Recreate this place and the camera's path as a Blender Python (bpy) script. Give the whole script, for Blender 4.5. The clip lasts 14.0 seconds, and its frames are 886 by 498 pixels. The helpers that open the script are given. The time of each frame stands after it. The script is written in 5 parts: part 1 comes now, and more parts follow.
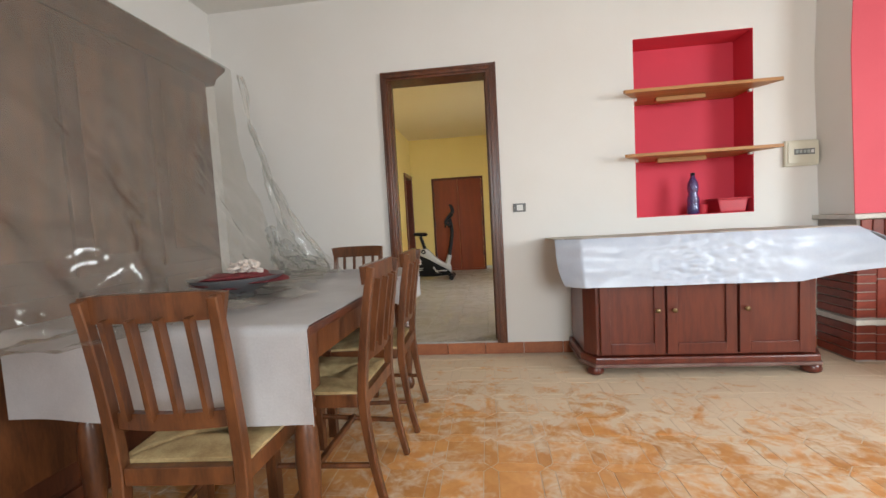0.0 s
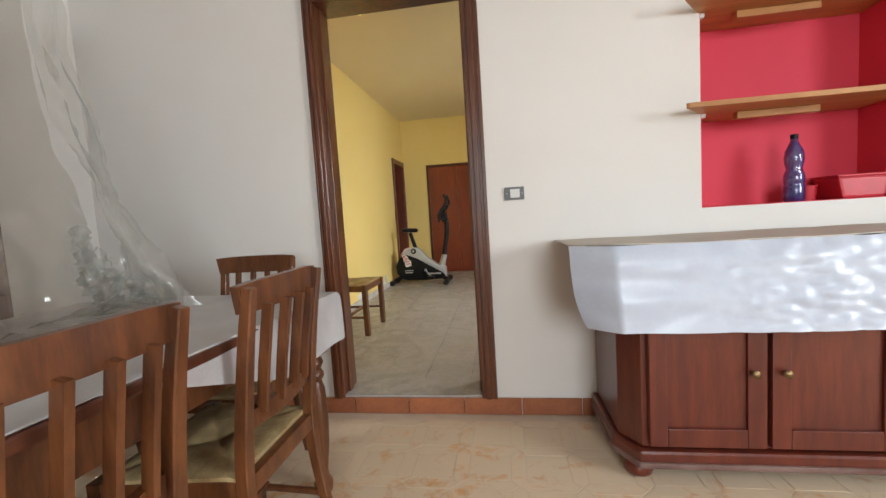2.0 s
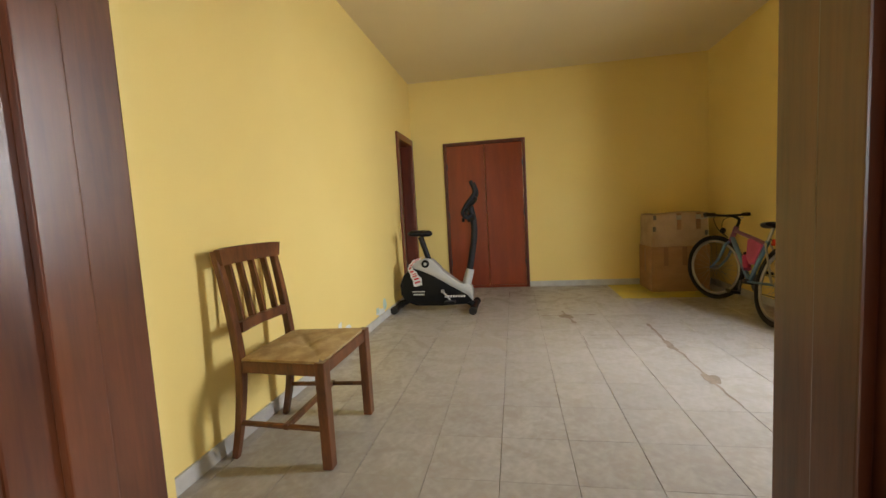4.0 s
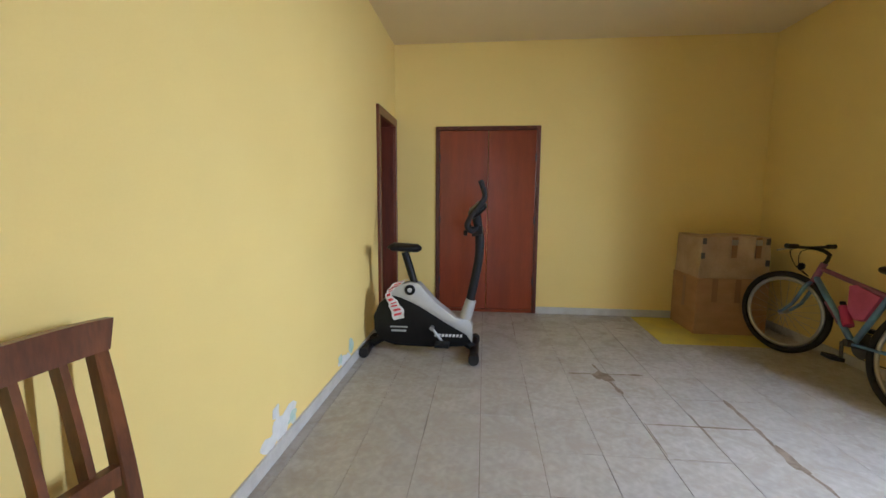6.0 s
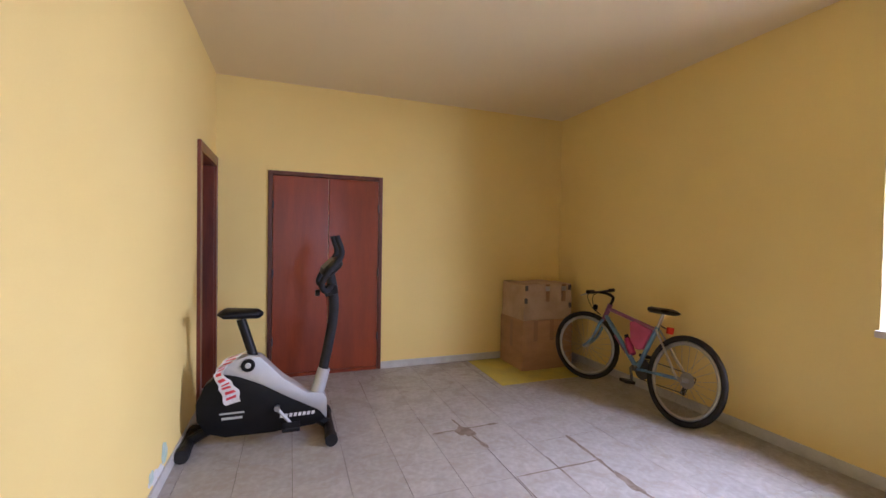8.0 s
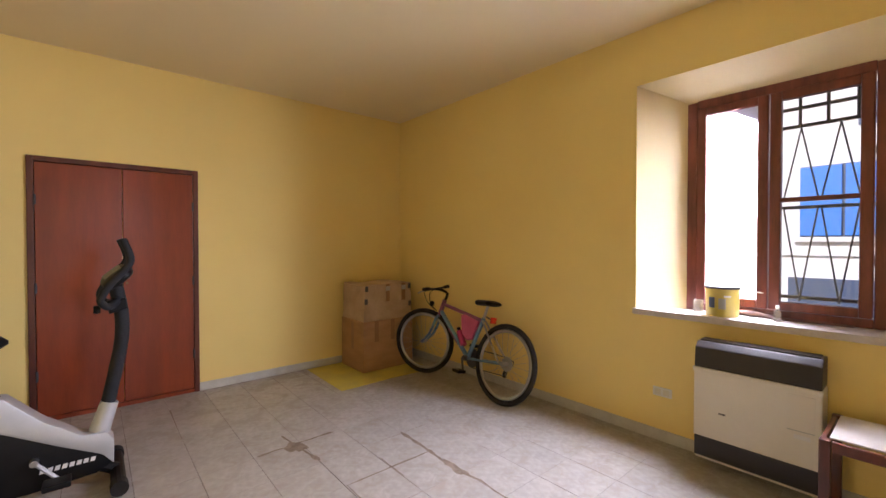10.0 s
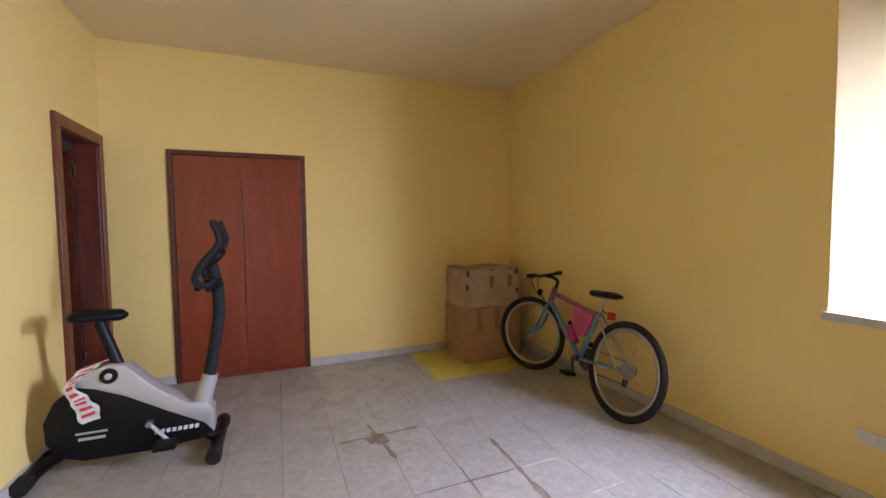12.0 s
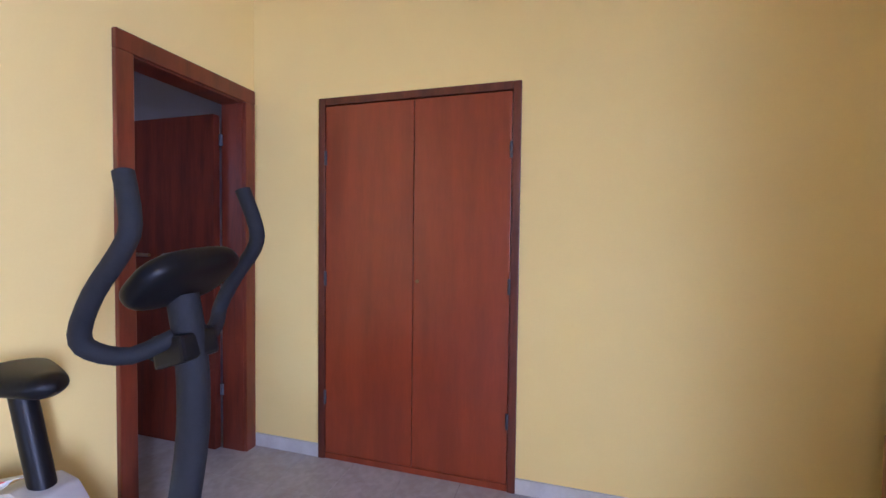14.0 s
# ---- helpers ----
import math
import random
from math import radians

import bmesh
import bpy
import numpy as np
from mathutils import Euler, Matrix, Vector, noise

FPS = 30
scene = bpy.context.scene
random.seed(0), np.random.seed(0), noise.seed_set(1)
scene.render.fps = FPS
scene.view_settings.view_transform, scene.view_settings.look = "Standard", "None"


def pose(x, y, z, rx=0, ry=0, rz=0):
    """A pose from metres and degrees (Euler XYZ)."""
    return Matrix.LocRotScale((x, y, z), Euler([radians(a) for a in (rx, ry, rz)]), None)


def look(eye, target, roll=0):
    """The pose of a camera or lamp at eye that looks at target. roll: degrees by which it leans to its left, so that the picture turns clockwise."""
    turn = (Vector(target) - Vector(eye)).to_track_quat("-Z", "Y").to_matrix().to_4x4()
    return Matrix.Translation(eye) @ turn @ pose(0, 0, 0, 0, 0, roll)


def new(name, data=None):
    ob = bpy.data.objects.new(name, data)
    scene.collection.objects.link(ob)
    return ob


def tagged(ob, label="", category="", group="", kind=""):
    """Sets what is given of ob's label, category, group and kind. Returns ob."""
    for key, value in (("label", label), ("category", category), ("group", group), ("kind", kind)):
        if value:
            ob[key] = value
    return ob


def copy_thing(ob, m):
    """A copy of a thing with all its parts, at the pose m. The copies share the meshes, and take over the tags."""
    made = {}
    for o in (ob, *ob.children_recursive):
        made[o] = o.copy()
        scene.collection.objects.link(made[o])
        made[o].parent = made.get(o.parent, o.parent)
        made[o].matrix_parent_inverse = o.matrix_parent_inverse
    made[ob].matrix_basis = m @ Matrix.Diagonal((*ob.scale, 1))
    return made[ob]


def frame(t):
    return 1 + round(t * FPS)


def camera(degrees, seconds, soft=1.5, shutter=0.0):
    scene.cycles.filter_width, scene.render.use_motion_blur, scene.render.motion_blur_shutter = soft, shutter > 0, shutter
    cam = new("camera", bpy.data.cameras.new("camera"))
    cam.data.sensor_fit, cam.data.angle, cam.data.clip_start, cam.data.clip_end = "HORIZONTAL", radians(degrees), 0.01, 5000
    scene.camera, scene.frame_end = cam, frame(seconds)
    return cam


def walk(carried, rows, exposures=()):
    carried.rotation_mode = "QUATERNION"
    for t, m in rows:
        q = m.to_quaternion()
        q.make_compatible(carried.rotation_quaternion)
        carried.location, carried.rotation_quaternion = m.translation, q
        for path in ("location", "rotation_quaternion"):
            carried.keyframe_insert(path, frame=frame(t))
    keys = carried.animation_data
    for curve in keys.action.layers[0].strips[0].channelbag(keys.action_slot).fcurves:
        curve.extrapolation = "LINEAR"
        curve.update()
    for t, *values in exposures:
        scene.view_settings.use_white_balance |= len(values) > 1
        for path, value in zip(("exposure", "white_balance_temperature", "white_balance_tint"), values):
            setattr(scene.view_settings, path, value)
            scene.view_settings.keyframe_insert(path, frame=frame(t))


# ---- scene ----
cam = camera(94.3, 14.0)
PATH = [
    (0, (-0.029, 0.063, 1.063), (-0.254, 2.046, 0.932), -3.2),
    (0.5, (0.127, 0.183, 1.064), (0.148, 2.178, 0.92), -1.9),
    (1, (0.197, 0.36, 1.05), (0.218, 2.352, 0.872), -2.0),
    (1.5, (0.18, 0.725, 1.058), (0.113, 2.716, 0.881), -3.3),
    (2, (0.157, 1.194, 1.051), (-0.143, 3.165, 0.891), -3.6),
    (2.5, (0.051, 1.663, 1.041), (-0.279, 3.629, 0.881), -3.5),
    (3, (-0.057, 2.165, 1.045), (-0.444, 4.124, 0.932), -3.2),
    (5.5, (-0.526, 3.835, 1.16), (-0.76, 5.801, 0.875), -1.9),
    (6, (-0.618, 4.061, 1.22), (-0.816, 6.036, 0.98), 0.3),
    (6.5, (-0.781, 4.225, 1.253), (-0.662, 6.212, 1.053), -0.8),
    (7, (-0.895, 4.261, 1.296), (-0.555, 6.228, 1.166), -0.8),
    (7.5, (-0.914, 4.256, 1.311), (-0.413, 6.191, 1.25), 1.0),
    (8, (-0.909, 4.255, 1.323), (-0.215, 6.131, 1.286), 0.9),
    (8.5, (-0.872, 4.235, 1.318), (0.084, 5.992, 1.303), 0.6),
    (9, (-0.813, 4.228, 1.32), (0.393, 5.823, 1.314), -0.0),
    (9.2, (-0.805, 4.216, 1.326), (0.488, 5.742, 1.319), -0.2),
    (11.3, (-0.576, 4.245, 1.323), (0.673, 5.804, 1.231), -0.9),
    (11.5, (-0.53, 4.251, 1.325), (0.6, 5.898, 1.226), -0.7),
    (12, (-0.342, 4.407, 1.297), (0.407, 6.258, 1.191), -0.7),
    (12.5, (-0.148, 4.746, 1.302), (0.277, 6.699, 1.209), -0.9),
    (13, (0.048, 5.196, 1.263), (0.099, 7.194, 1.182), -0.0),
    (13.5, (0.116, 5.752, 1.255), (-0.006, 7.748, 1.206), -0.5),
    (14, (0.088, 6.297, 1.241), (-0.477, 8.214, 1.177), 0.7),
]
EXPOSURES = [(0, -0.05, 6500, 10), (3.0, -0.05, 6500, 10), (5.4, -0.05, 6700, 11), (6.0, 0.0, 5400, 11), (7.0, 0.2, 5200, 29), (9.0, 0.25, 5700, 31),
             (11.4, 0.15, 6200, 20), (12.5, 0.35, 4800, 32), (14, 0.65, 4700, 34)]
walk(cam, [(t, look(eye, target, roll)) for t, eye, target, roll in PATH], EXPOSURES)

# ---- world, sun and window light ----
world = bpy.data.worlds.new("sky")
scene.world = world
world.use_nodes = True
wn = world.node_tree.nodes
sky = wn.new("ShaderNodeTexSky")
sky.sky_type, sky.sun_disc = "NISHITA", False
sky.sun_elevation, sky.sun_rotation = radians(32), radians(-78)
sky.air_density, sky.dust_density = 1.0, 2.0
wn["Background"].inputs["Strength"].default_value = 0.15
world.node_tree.links.new(sky.outputs[0], wn["Background"].inputs["Color"])


def lamp(name, kind, energy, colour, m):
    data = bpy.data.lights.new(name, kind)
    data.energy, data.color = energy, colour
    ob = new(name, data)
    ob.matrix_world = m
    return ob


SUN = lamp("sun", "SUN", 4.0, (1, 0.97, 0.92), look((-6, 8, 10), (8, 5, 1)))
SUN.data.angle = radians(3)
# daylight standing in the openings of the windows; the sky lies above the roofs, so it slants down
SKY = [((4.19, 0.3, 1.55), (0.6, 1.5, -0.3), 1.5, 1.3, 93, 150), ((1.1, -2.19, 1.55), (0.5, 2.4, -0.6), 1.5, 1.3, 70, 140)]
SKY += [((2.182, 4.962, z), (2.182 - 0.9, 4.962 + 0.42, z - 0.66), 0.24, 0.20, 13.5, 140) for z in (1.12, 1.34, 1.56, 1.78, 2.00)]
for place, aim, w, h, watt, fan in SKY:
    L = lamp("window_daylight", "AREA", watt, (0.87, 0.96, 1.0) if w > 1 else (0.93, 0.955, 0.98), look(place, aim))
    L.data.spread = radians(fan)
    L.data.shape, L.data.size, L.data.size_y = "RECTANGLE", w, h


# ---- materials ----
def material(name, colour, rough=0.6, metal=0.0, dark=None, scale=8.0, amount=0.5, fine=60.0, bump=0.15, stretch=(1, 1, 1),
             per_object=0.0, coat=0.0, spec=0.5, bump_fine=None):
    """A two-scale noise material: colour to dark by broad and fine grain, with relief."""
    mat = bpy.data.materials.new(name)
    mat.use_nodes = True
    n, l = mat.node_tree.nodes, mat.node_tree.links
    b = n["Principled BSDF"]
    dark = dark or tuple(c * 0.8 for c in colour)
    co = n.new("ShaderNodeTexCoord")
    mp = n.new("ShaderNodeMapping")
    mp.inputs["Scale"].default_value = stretch
    l.new(co.outputs["Object"], mp.inputs[0])
    broad, grain = n.new("ShaderNodeTexNoise"), n.new("ShaderNodeTexNoise")
    for t, s in ((broad, scale), (grain, fine)):
        t.inputs["Scale"].default_value = s
        t.inputs["Detail"].default_value = 5
        l.new(mp.outputs[0], t.inputs["Vector"])
    add = n.new("ShaderNodeMath")
    add.operation = "MULTIPLY_ADD"
    add.inputs[1].default_value = 0.35
    l.new(grain.outputs[0], add.inputs[0])
    l.new(broad.outputs[0], add.inputs[2])
    ramp = n.new("ShaderNodeMapRange")
    ramp.inputs[1].default_value, ramp.inputs[2].default_value = 0.5, 0.85
    ramp.inputs[3].default_value, ramp.inputs[4].default_value = 0.0, amount
    l.new(add.outputs[0], ramp.inputs[0])
    mix = n.new("ShaderNodeMix")
    mix.data_type = "RGBA"
    mix.inputs[6].default_value, mix.inputs[7].default_value = (*colour, 1), (*dark, 1)
    l.new(ramp.outputs[0], mix.inputs[0])
    last = mix.outputs[2]
    if per_object:
        info = n.new("ShaderNodeObjectInfo")
        vary = n.new("ShaderNodeMapRange")
        vary.inputs[3].default_value, vary.inputs[4].default_value = 1 - per_object, 1 + per_object
        l.new(info.outputs["Random"], vary.inputs[0])
        hsv = n.new("ShaderNodeHueSaturation")
        l.new(vary.outputs[0], hsv.inputs["Value"])
        l.new(last, hsv.inputs["Color"])
        last = hsv.outputs[0]
    l.new(last, b.inputs["Base Color"])
    b.inputs["Roughness"].default_value, b.inputs["Metallic"].default_value = rough, metal
    b.inputs["Coat Weight"].default_value = coat
    b.inputs["Coat Roughness"].default_value = 0.25
    b.inputs["Specular IOR Level"].default_value = spec
    if bump:
        bp = n.new("ShaderNodeBump")
        bp.inputs["Strength"].default_value, bp.inputs["Distance"].default_value = bump, 0.004
        l.new(add.outputs[0], bp.inputs["Height"])
        l.new(bp.outputs[0], b.inputs["Normal"])
    return mat


M = {}
M["white_wall"] = material("white_wall_paint", (0.79, 0.765, 0.735), 0.85, dark=(0.74, 0.70, 0.65), scale=1.6, fine=140, bump=0.12)
M["yellow_wall"] = material("yellow_wall_paint", (0.86, 0.675, 0.25), 0.8, dark=(0.82, 0.63, 0.215), scale=1.3, fine=120, bump=0.12)
M["ceiling"] = material("yellowish_ceiling_paint", (0.82, 0.695, 0.44), 0.9, dark=(0.78, 0.65, 0.40), scale=1.1, fine=90, bump=0.1)
M["white_ceiling"] = material("white_ceiling_paint", (0.80, 0.78, 0.74), 0.9, scale=1.2, fine=90, bump=0.1)
M["reveal"] = material("cream_reveal_paint", (0.76, 0.64, 0.38), 0.8, dark=(0.70, 0.57, 0.32), scale=2, fine=110, bump=0.1)
M["red"] = material("coral_red_paint", (0.73, 0.05, 0.09), 0.7, dark=(0.64, 0.04, 0.075), scale=2.2, fine=100, bump=0.1)
M["coral"] = material("faded_coral_paint", (0.74, 0.11, 0.145), 0.7, dark=(0.68, 0.09, 0.12), scale=2.0, fine=100, bump=0.1)
M["chip"] = material("bare_plaster", (0.72, 0.62, 0.56), 0.9, scale=20, fine=120, bump=0.4)
M["teal_chip"] = material("old_teal_paint", (0.38, 0.58, 0.52), 0.85, dark=(0.62, 0.66, 0.60), scale=26, amount=1.0, fine=120, bump=0.3)
M["white_chip"] = material("bare_white_plaster", (0.76, 0.76, 0.76), 0.9, scale=22, fine=120, bump=0.4)
M["dark_wood"] = material("dark_stained_wood", (0.125, 0.036, 0.015), 0.38, dark=(0.05, 0.014, 0.007), scale=5, amount=0.9, fine=30, bump=0.12, stretch=(3, 3, 0.5), coat=0.25)
M["jamb_wood"] = material("varnished_brown_wood", (0.145, 0.042, 0.014), 0.32, dark=(0.055, 0.014, 0.006), scale=6, amount=0.9, fine=40, bump=0.1, stretch=(4, 4, 0.35), coat=0.4)
M["cup_wood"] = material("varnished_red_brown_wood", (0.25, 0.042, 0.009), 0.36, dark=(0.16, 0.024, 0.007), scale=3, amount=0.7, fine=28, bump=0.06, stretch=(3.5, 3.5, 0.45), coat=0.35)
M["cup_frame"] = material("dark_frame_wood", (0.13, 0.026, 0.010), 0.4, dark=(0.06, 0.012, 0.006), scale=6, amount=0.9, fine=40, stretch=(4, 4, 0.4), coat=0.3)
M["side_wood"] = material("side_door_wood", (0.17, 0.030, 0.009), 0.36, dark=(0.08, 0.014, 0.006), scale=5, amount=0.9, fine=30, bump=0.06, stretch=(3.5, 3.5, 0.4), coat=0.3)
M["leaf_wood"] = material("dull_door_leaf_wood", (0.13, 0.022, 0.008), 0.65, dark=(0.06, 0.011, 0.005), scale=5, amount=0.9, fine=30, bump=0.06, stretch=(3.5, 3.5, 0.4), spec=0.2)
M["chair_wood"] = material("walnut_stained_chair_wood", (0.175, 0.060, 0.020), 0.36, dark=(0.065, 0.021, 0.008), scale=7, amount=0.95, fine=50, bump=0.1, stretch=(3, 3, 0.6), coat=0.25)
M["board_wood"] = material("sideboard_cherry_wood", (0.150, 0.027, 0.013), 0.35, dark=(0.085, 0.014, 0.008), scale=6, amount=0.9, fine=40, bump=0.08, stretch=(4, 4, 0.45), coat=0.3)
M["dusty_wood"] = material("dusty_ledge_wood", (0.20, 0.12, 0.10), 0.7, dark=(0.12, 0.05, 0.04), scale=9, amount=0.9, fine=60, bump=0.1)
M["shelf_wood"] = material("honey_pine_board", (0.50, 0.235, 0.075), 0.5, dark=(0.38, 0.16, 0.045), scale=5, amount=0.9, fine=40, stretch=(0.5, 4, 4))
M["rush"] = material("woven_rush", (0.56, 0.42, 0.21), 0.75, dark=(0.34, 0.22, 0.095), scale=14, amount=1.0, fine=170, bump=0.7)
M["cloth"] = material("grey_table_cover", (0.56, 0.55, 0.56), 0.42, dark=(0.44, 0.43, 0.44), scale=5, amount=0.8, fine=160, bump=0.35)
M["foam"] = material("white_foam_sheet", (0.56, 0.61, 0.71), 0.30, dark=(0.48, 0.53, 0.64), scale=9, amount=0.7, fine=70, bump=0.2)
M["dusty_foam"] = material("dusty_foam_top", (0.55, 0.50, 0.44), 0.7, scale=8, fine=70, bump=0.4)
M["sack"] = material("white_plastic_cover", (0.66, 0.64, 0.62), 0.5, dark=(0.5, 0.46, 0.44), scale=6, amount=0.7, fine=60, bump=0.4)
M["brick"] = material("glazed_red_brick", (0.24, 0.040, 0.020), 0.45, dark=(0.15, 0.022, 0.012), scale=14, amount=0.9, fine=90, bump=0.3, per_object=0.22)
M["mortar"] = material("pale_mortar", (0.40, 0.34, 0.29), 0.9, scale=18, fine=120, bump=0.5)
M["marble"] = material("pale_stone_slab", (0.60, 0.56, 0.50), 0.5, dark=(0.46, 0.41, 0.35), scale=7, amount=0.8, fine=60)
M["soot"] = material("sooty_firebrick", (0.012, 0.010, 0.009), 0.95, dark=(0.03, 0.022, 0.018), scale=9, fine=60, bump=0.6, spec=0.05)
M["skirt_tile"] = material("terracotta_skirting", (0.40, 0.135, 0.055), 0.5, dark=(0.28, 0.09, 0.04), scale=10, amount=0.9, fine=80, per_object=0.15)
M["grout"] = material("dusty_grout", (0.68, 0.54, 0.41), 0.95, scale=12, fine=90, bump=0.3)
M["yellow_grout"] = material("dark_floor_joint", (0.20, 0.165, 0.13), 0.95, dark=(0.09, 0.07, 0.055), scale=3, amount=1, fine=40, bump=0.3)
M["skirting"] = material("pale_grey_skirting", (0.58, 0.57, 0.55), 0.5, dark=(0.46, 0.44, 0.42), scale=8, amount=0.8, fine=60)
M["sill"] = material("pale_sill_stone", (0.62, 0.58, 0.55), 0.45, dark=(0.46, 0.41, 0.38), scale=9, amount=0.8, fine=80)
M["black"] = material("black_plastic", (0.005, 0.005, 0.006), 0.42, dark=(0.008, 0.008, 0.009), scale=20, fine=120, bump=0.08, spec=0.2)
M["foam_grip"] = material("charcoal_foam_grip", (0.011, 0.012, 0.015), 0.75, dark=(0.018, 0.019, 0.023), scale=30, fine=200, bump=0.3, spec=0.3)
M["rubber"] = material("black_rubber", (0.011, 0.010, 0.010), 0.7, dark=(0.03, 0.027, 0.024), scale=20, fine=100, bump=0.3, spec=0.3)
M["silver"] = material("silver_plastic", (0.47, 0.48, 0.50), 0.38, metal=0.35, dark=(0.40, 0.41, 0.43), scale=12, fine=90, bump=0.03)
M["steel"] = material("dull_steel", (0.45, 0.45, 0.45), 0.35, metal=0.9, scale=20, fine=90, bump=0.05)
M["brass"] = material("antique_brass", (0.22, 0.15, 0.075), 0.35, metal=0.9, scale=20, fine=90, bump=0.05)
M["white_plastic"] = material("white_plastic", (0.72, 0.71, 0.68), 0.4, scale=6, fine=80, bump=0.03)
M["cream_plastic"] = material("cream_plastic", (0.68, 0.64, 0.52), 0.45, scale=6, fine=80, bump=0.03)
M["grey_plastic"] = material("grey_plastic", (0.16, 0.16, 0.16), 0.5, scale=6, fine=80, bump=0.03)
M["heater"] = material("ivory_enamel", (0.70, 0.67, 0.60), 0.42, dark=(0.64, 0.60, 0.53), scale=4, fine=60, bump=0.03)
M["heater_dark"] = material("dark_brown_grille", (0.022, 0.018, 0.020), 0.4, scale=10, fine=60, bump=0.05)
M["card"] = material("brown_cardboard", (0.42, 0.245, 0.125), 0.85, dark=(0.34, 0.19, 0.09), scale=5, amount=0.9, fine=80, bump=0.15, stretch=(1, 1, 3))
M["old_card"] = material("dusty_pale_cardboard", (0.48, 0.35, 0.235), 0.9, dark=(0.37, 0.26, 0.16), scale=7, amount=0.9, fine=60, bump=0.3)
M["tape"] = material("brown_packing_tape", (0.27, 0.14, 0.065), 0.35, scale=9, fine=60)
M["mat"] = material("yellow_plastic_sheet", (0.60, 0.50, 0.06), 0.6, dark=(0.46, 0.40, 0.09), scale=6, amount=0.9, fine=60)
M["cycle_blue"] = material("pale_blue_frame_paint", (0.14, 0.32, 0.47), 0.32, dark=(0.09, 0.15, 0.31), scale=10, amount=0.9, fine=60, coat=0.4)
M["cycle_purple"] = material("purple_frame_paint", (0.26, 0.07, 0.17), 0.32, dark=(0.16, 0.05, 0.13), scale=10, amount=0.9, fine=60, coat=0.4)
M["pink"] = material("pink_fabric", (0.56, 0.10, 0.22), 0.7, dark=(0.44, 0.07, 0.17), scale=10, amount=0.9, fine=120, bump=0.2)
M["magenta"] = material("magenta_plastic", (0.45, 0.03, 0.14), 0.4, scale=10, fine=80)
M["red_plastic"] = material("red_plastic", (0.60, 0.03, 0.05), 0.4, scale=10, fine=80)
M["reflector"] = material("red_reflector", (0.60, 0.04, 0.02), 0.25, scale=30, fine=100)
M["tin_yellow"] = material("yellow_paint_tin", (0.62, 0.50, 0.08), 0.4, dark=(0.52, 0.42, 0.10), scale=9, amount=0.9, fine=60)
M["print_grey"] = material("grey_print", (0.40, 0.42, 0.40), 0.5)
M["print_white"] = material("white_print", (0.70, 0.70, 0.70), 0.5)
M["print_red"] = material("red_print", (0.60, 0.04, 0.05), 0.5)
M["window_wood"] = material("mahogany_window_wood", (0.20, 0.045, 0.030), 0.4, dark=(0.11, 0.022, 0.016), scale=6, amount=0.9, fine=50, stretch=(4, 4, 0.5), coat=0.3)
M["iron"] = material("dark_iron", (0.07, 0.07, 0.08), 0.6, scale=20, fine=80)
M["facade"] = material("cream_facade_render", (0.80, 0.77, 0.71), 0.9, dark=(0.72, 0.68, 0.61), scale=0.8, amount=0.9, fine=12, bump=0.3)
M["blue_shutter"] = material("blue_shutter_paint", (0.03, 0.20, 0.62), 0.5, scale=4, fine=30)
M["dark_opening"] = material("dark_blue_grey_opening", (0.08, 0.11, 0.17), 0.3, scale=3, fine=20)
M["roof"] = material("terracotta_roof_tile", (0.35, 0.18, 0.11), 0.85, scale=3, amount=0.9, fine=20, bump=0.4)
M["ground"] = material("asphalt", (0.055, 0.055, 0.056), 0.9, scale=2, fine=60, bump=0.4)
M["grey_room"] = material("lavender_grey_wall", (0.50, 0.49, 0.55), 0.85, scale=1.5, fine=100, bump=0.1)
M["flower"] = material("dusty_white_petals", (0.66, 0.58, 0.52), 0.8, dark=(0.5, 0.40, 0.34), scale=30, fine=120, bump=0.3)
M["bowl"] = material("dusty_grey_glass_bowl", (0.13, 0.13, 0.145), 0.3, dark=(0.2, 0.19, 0.19), scale=12, fine=80)
M["potpourri"] = material("dark_red_petals", (0.13, 0.018, 0.022), 0.7, dark=(0.24, 0.03, 0.035), scale=40, amount=1, fine=140, bump=0.8)


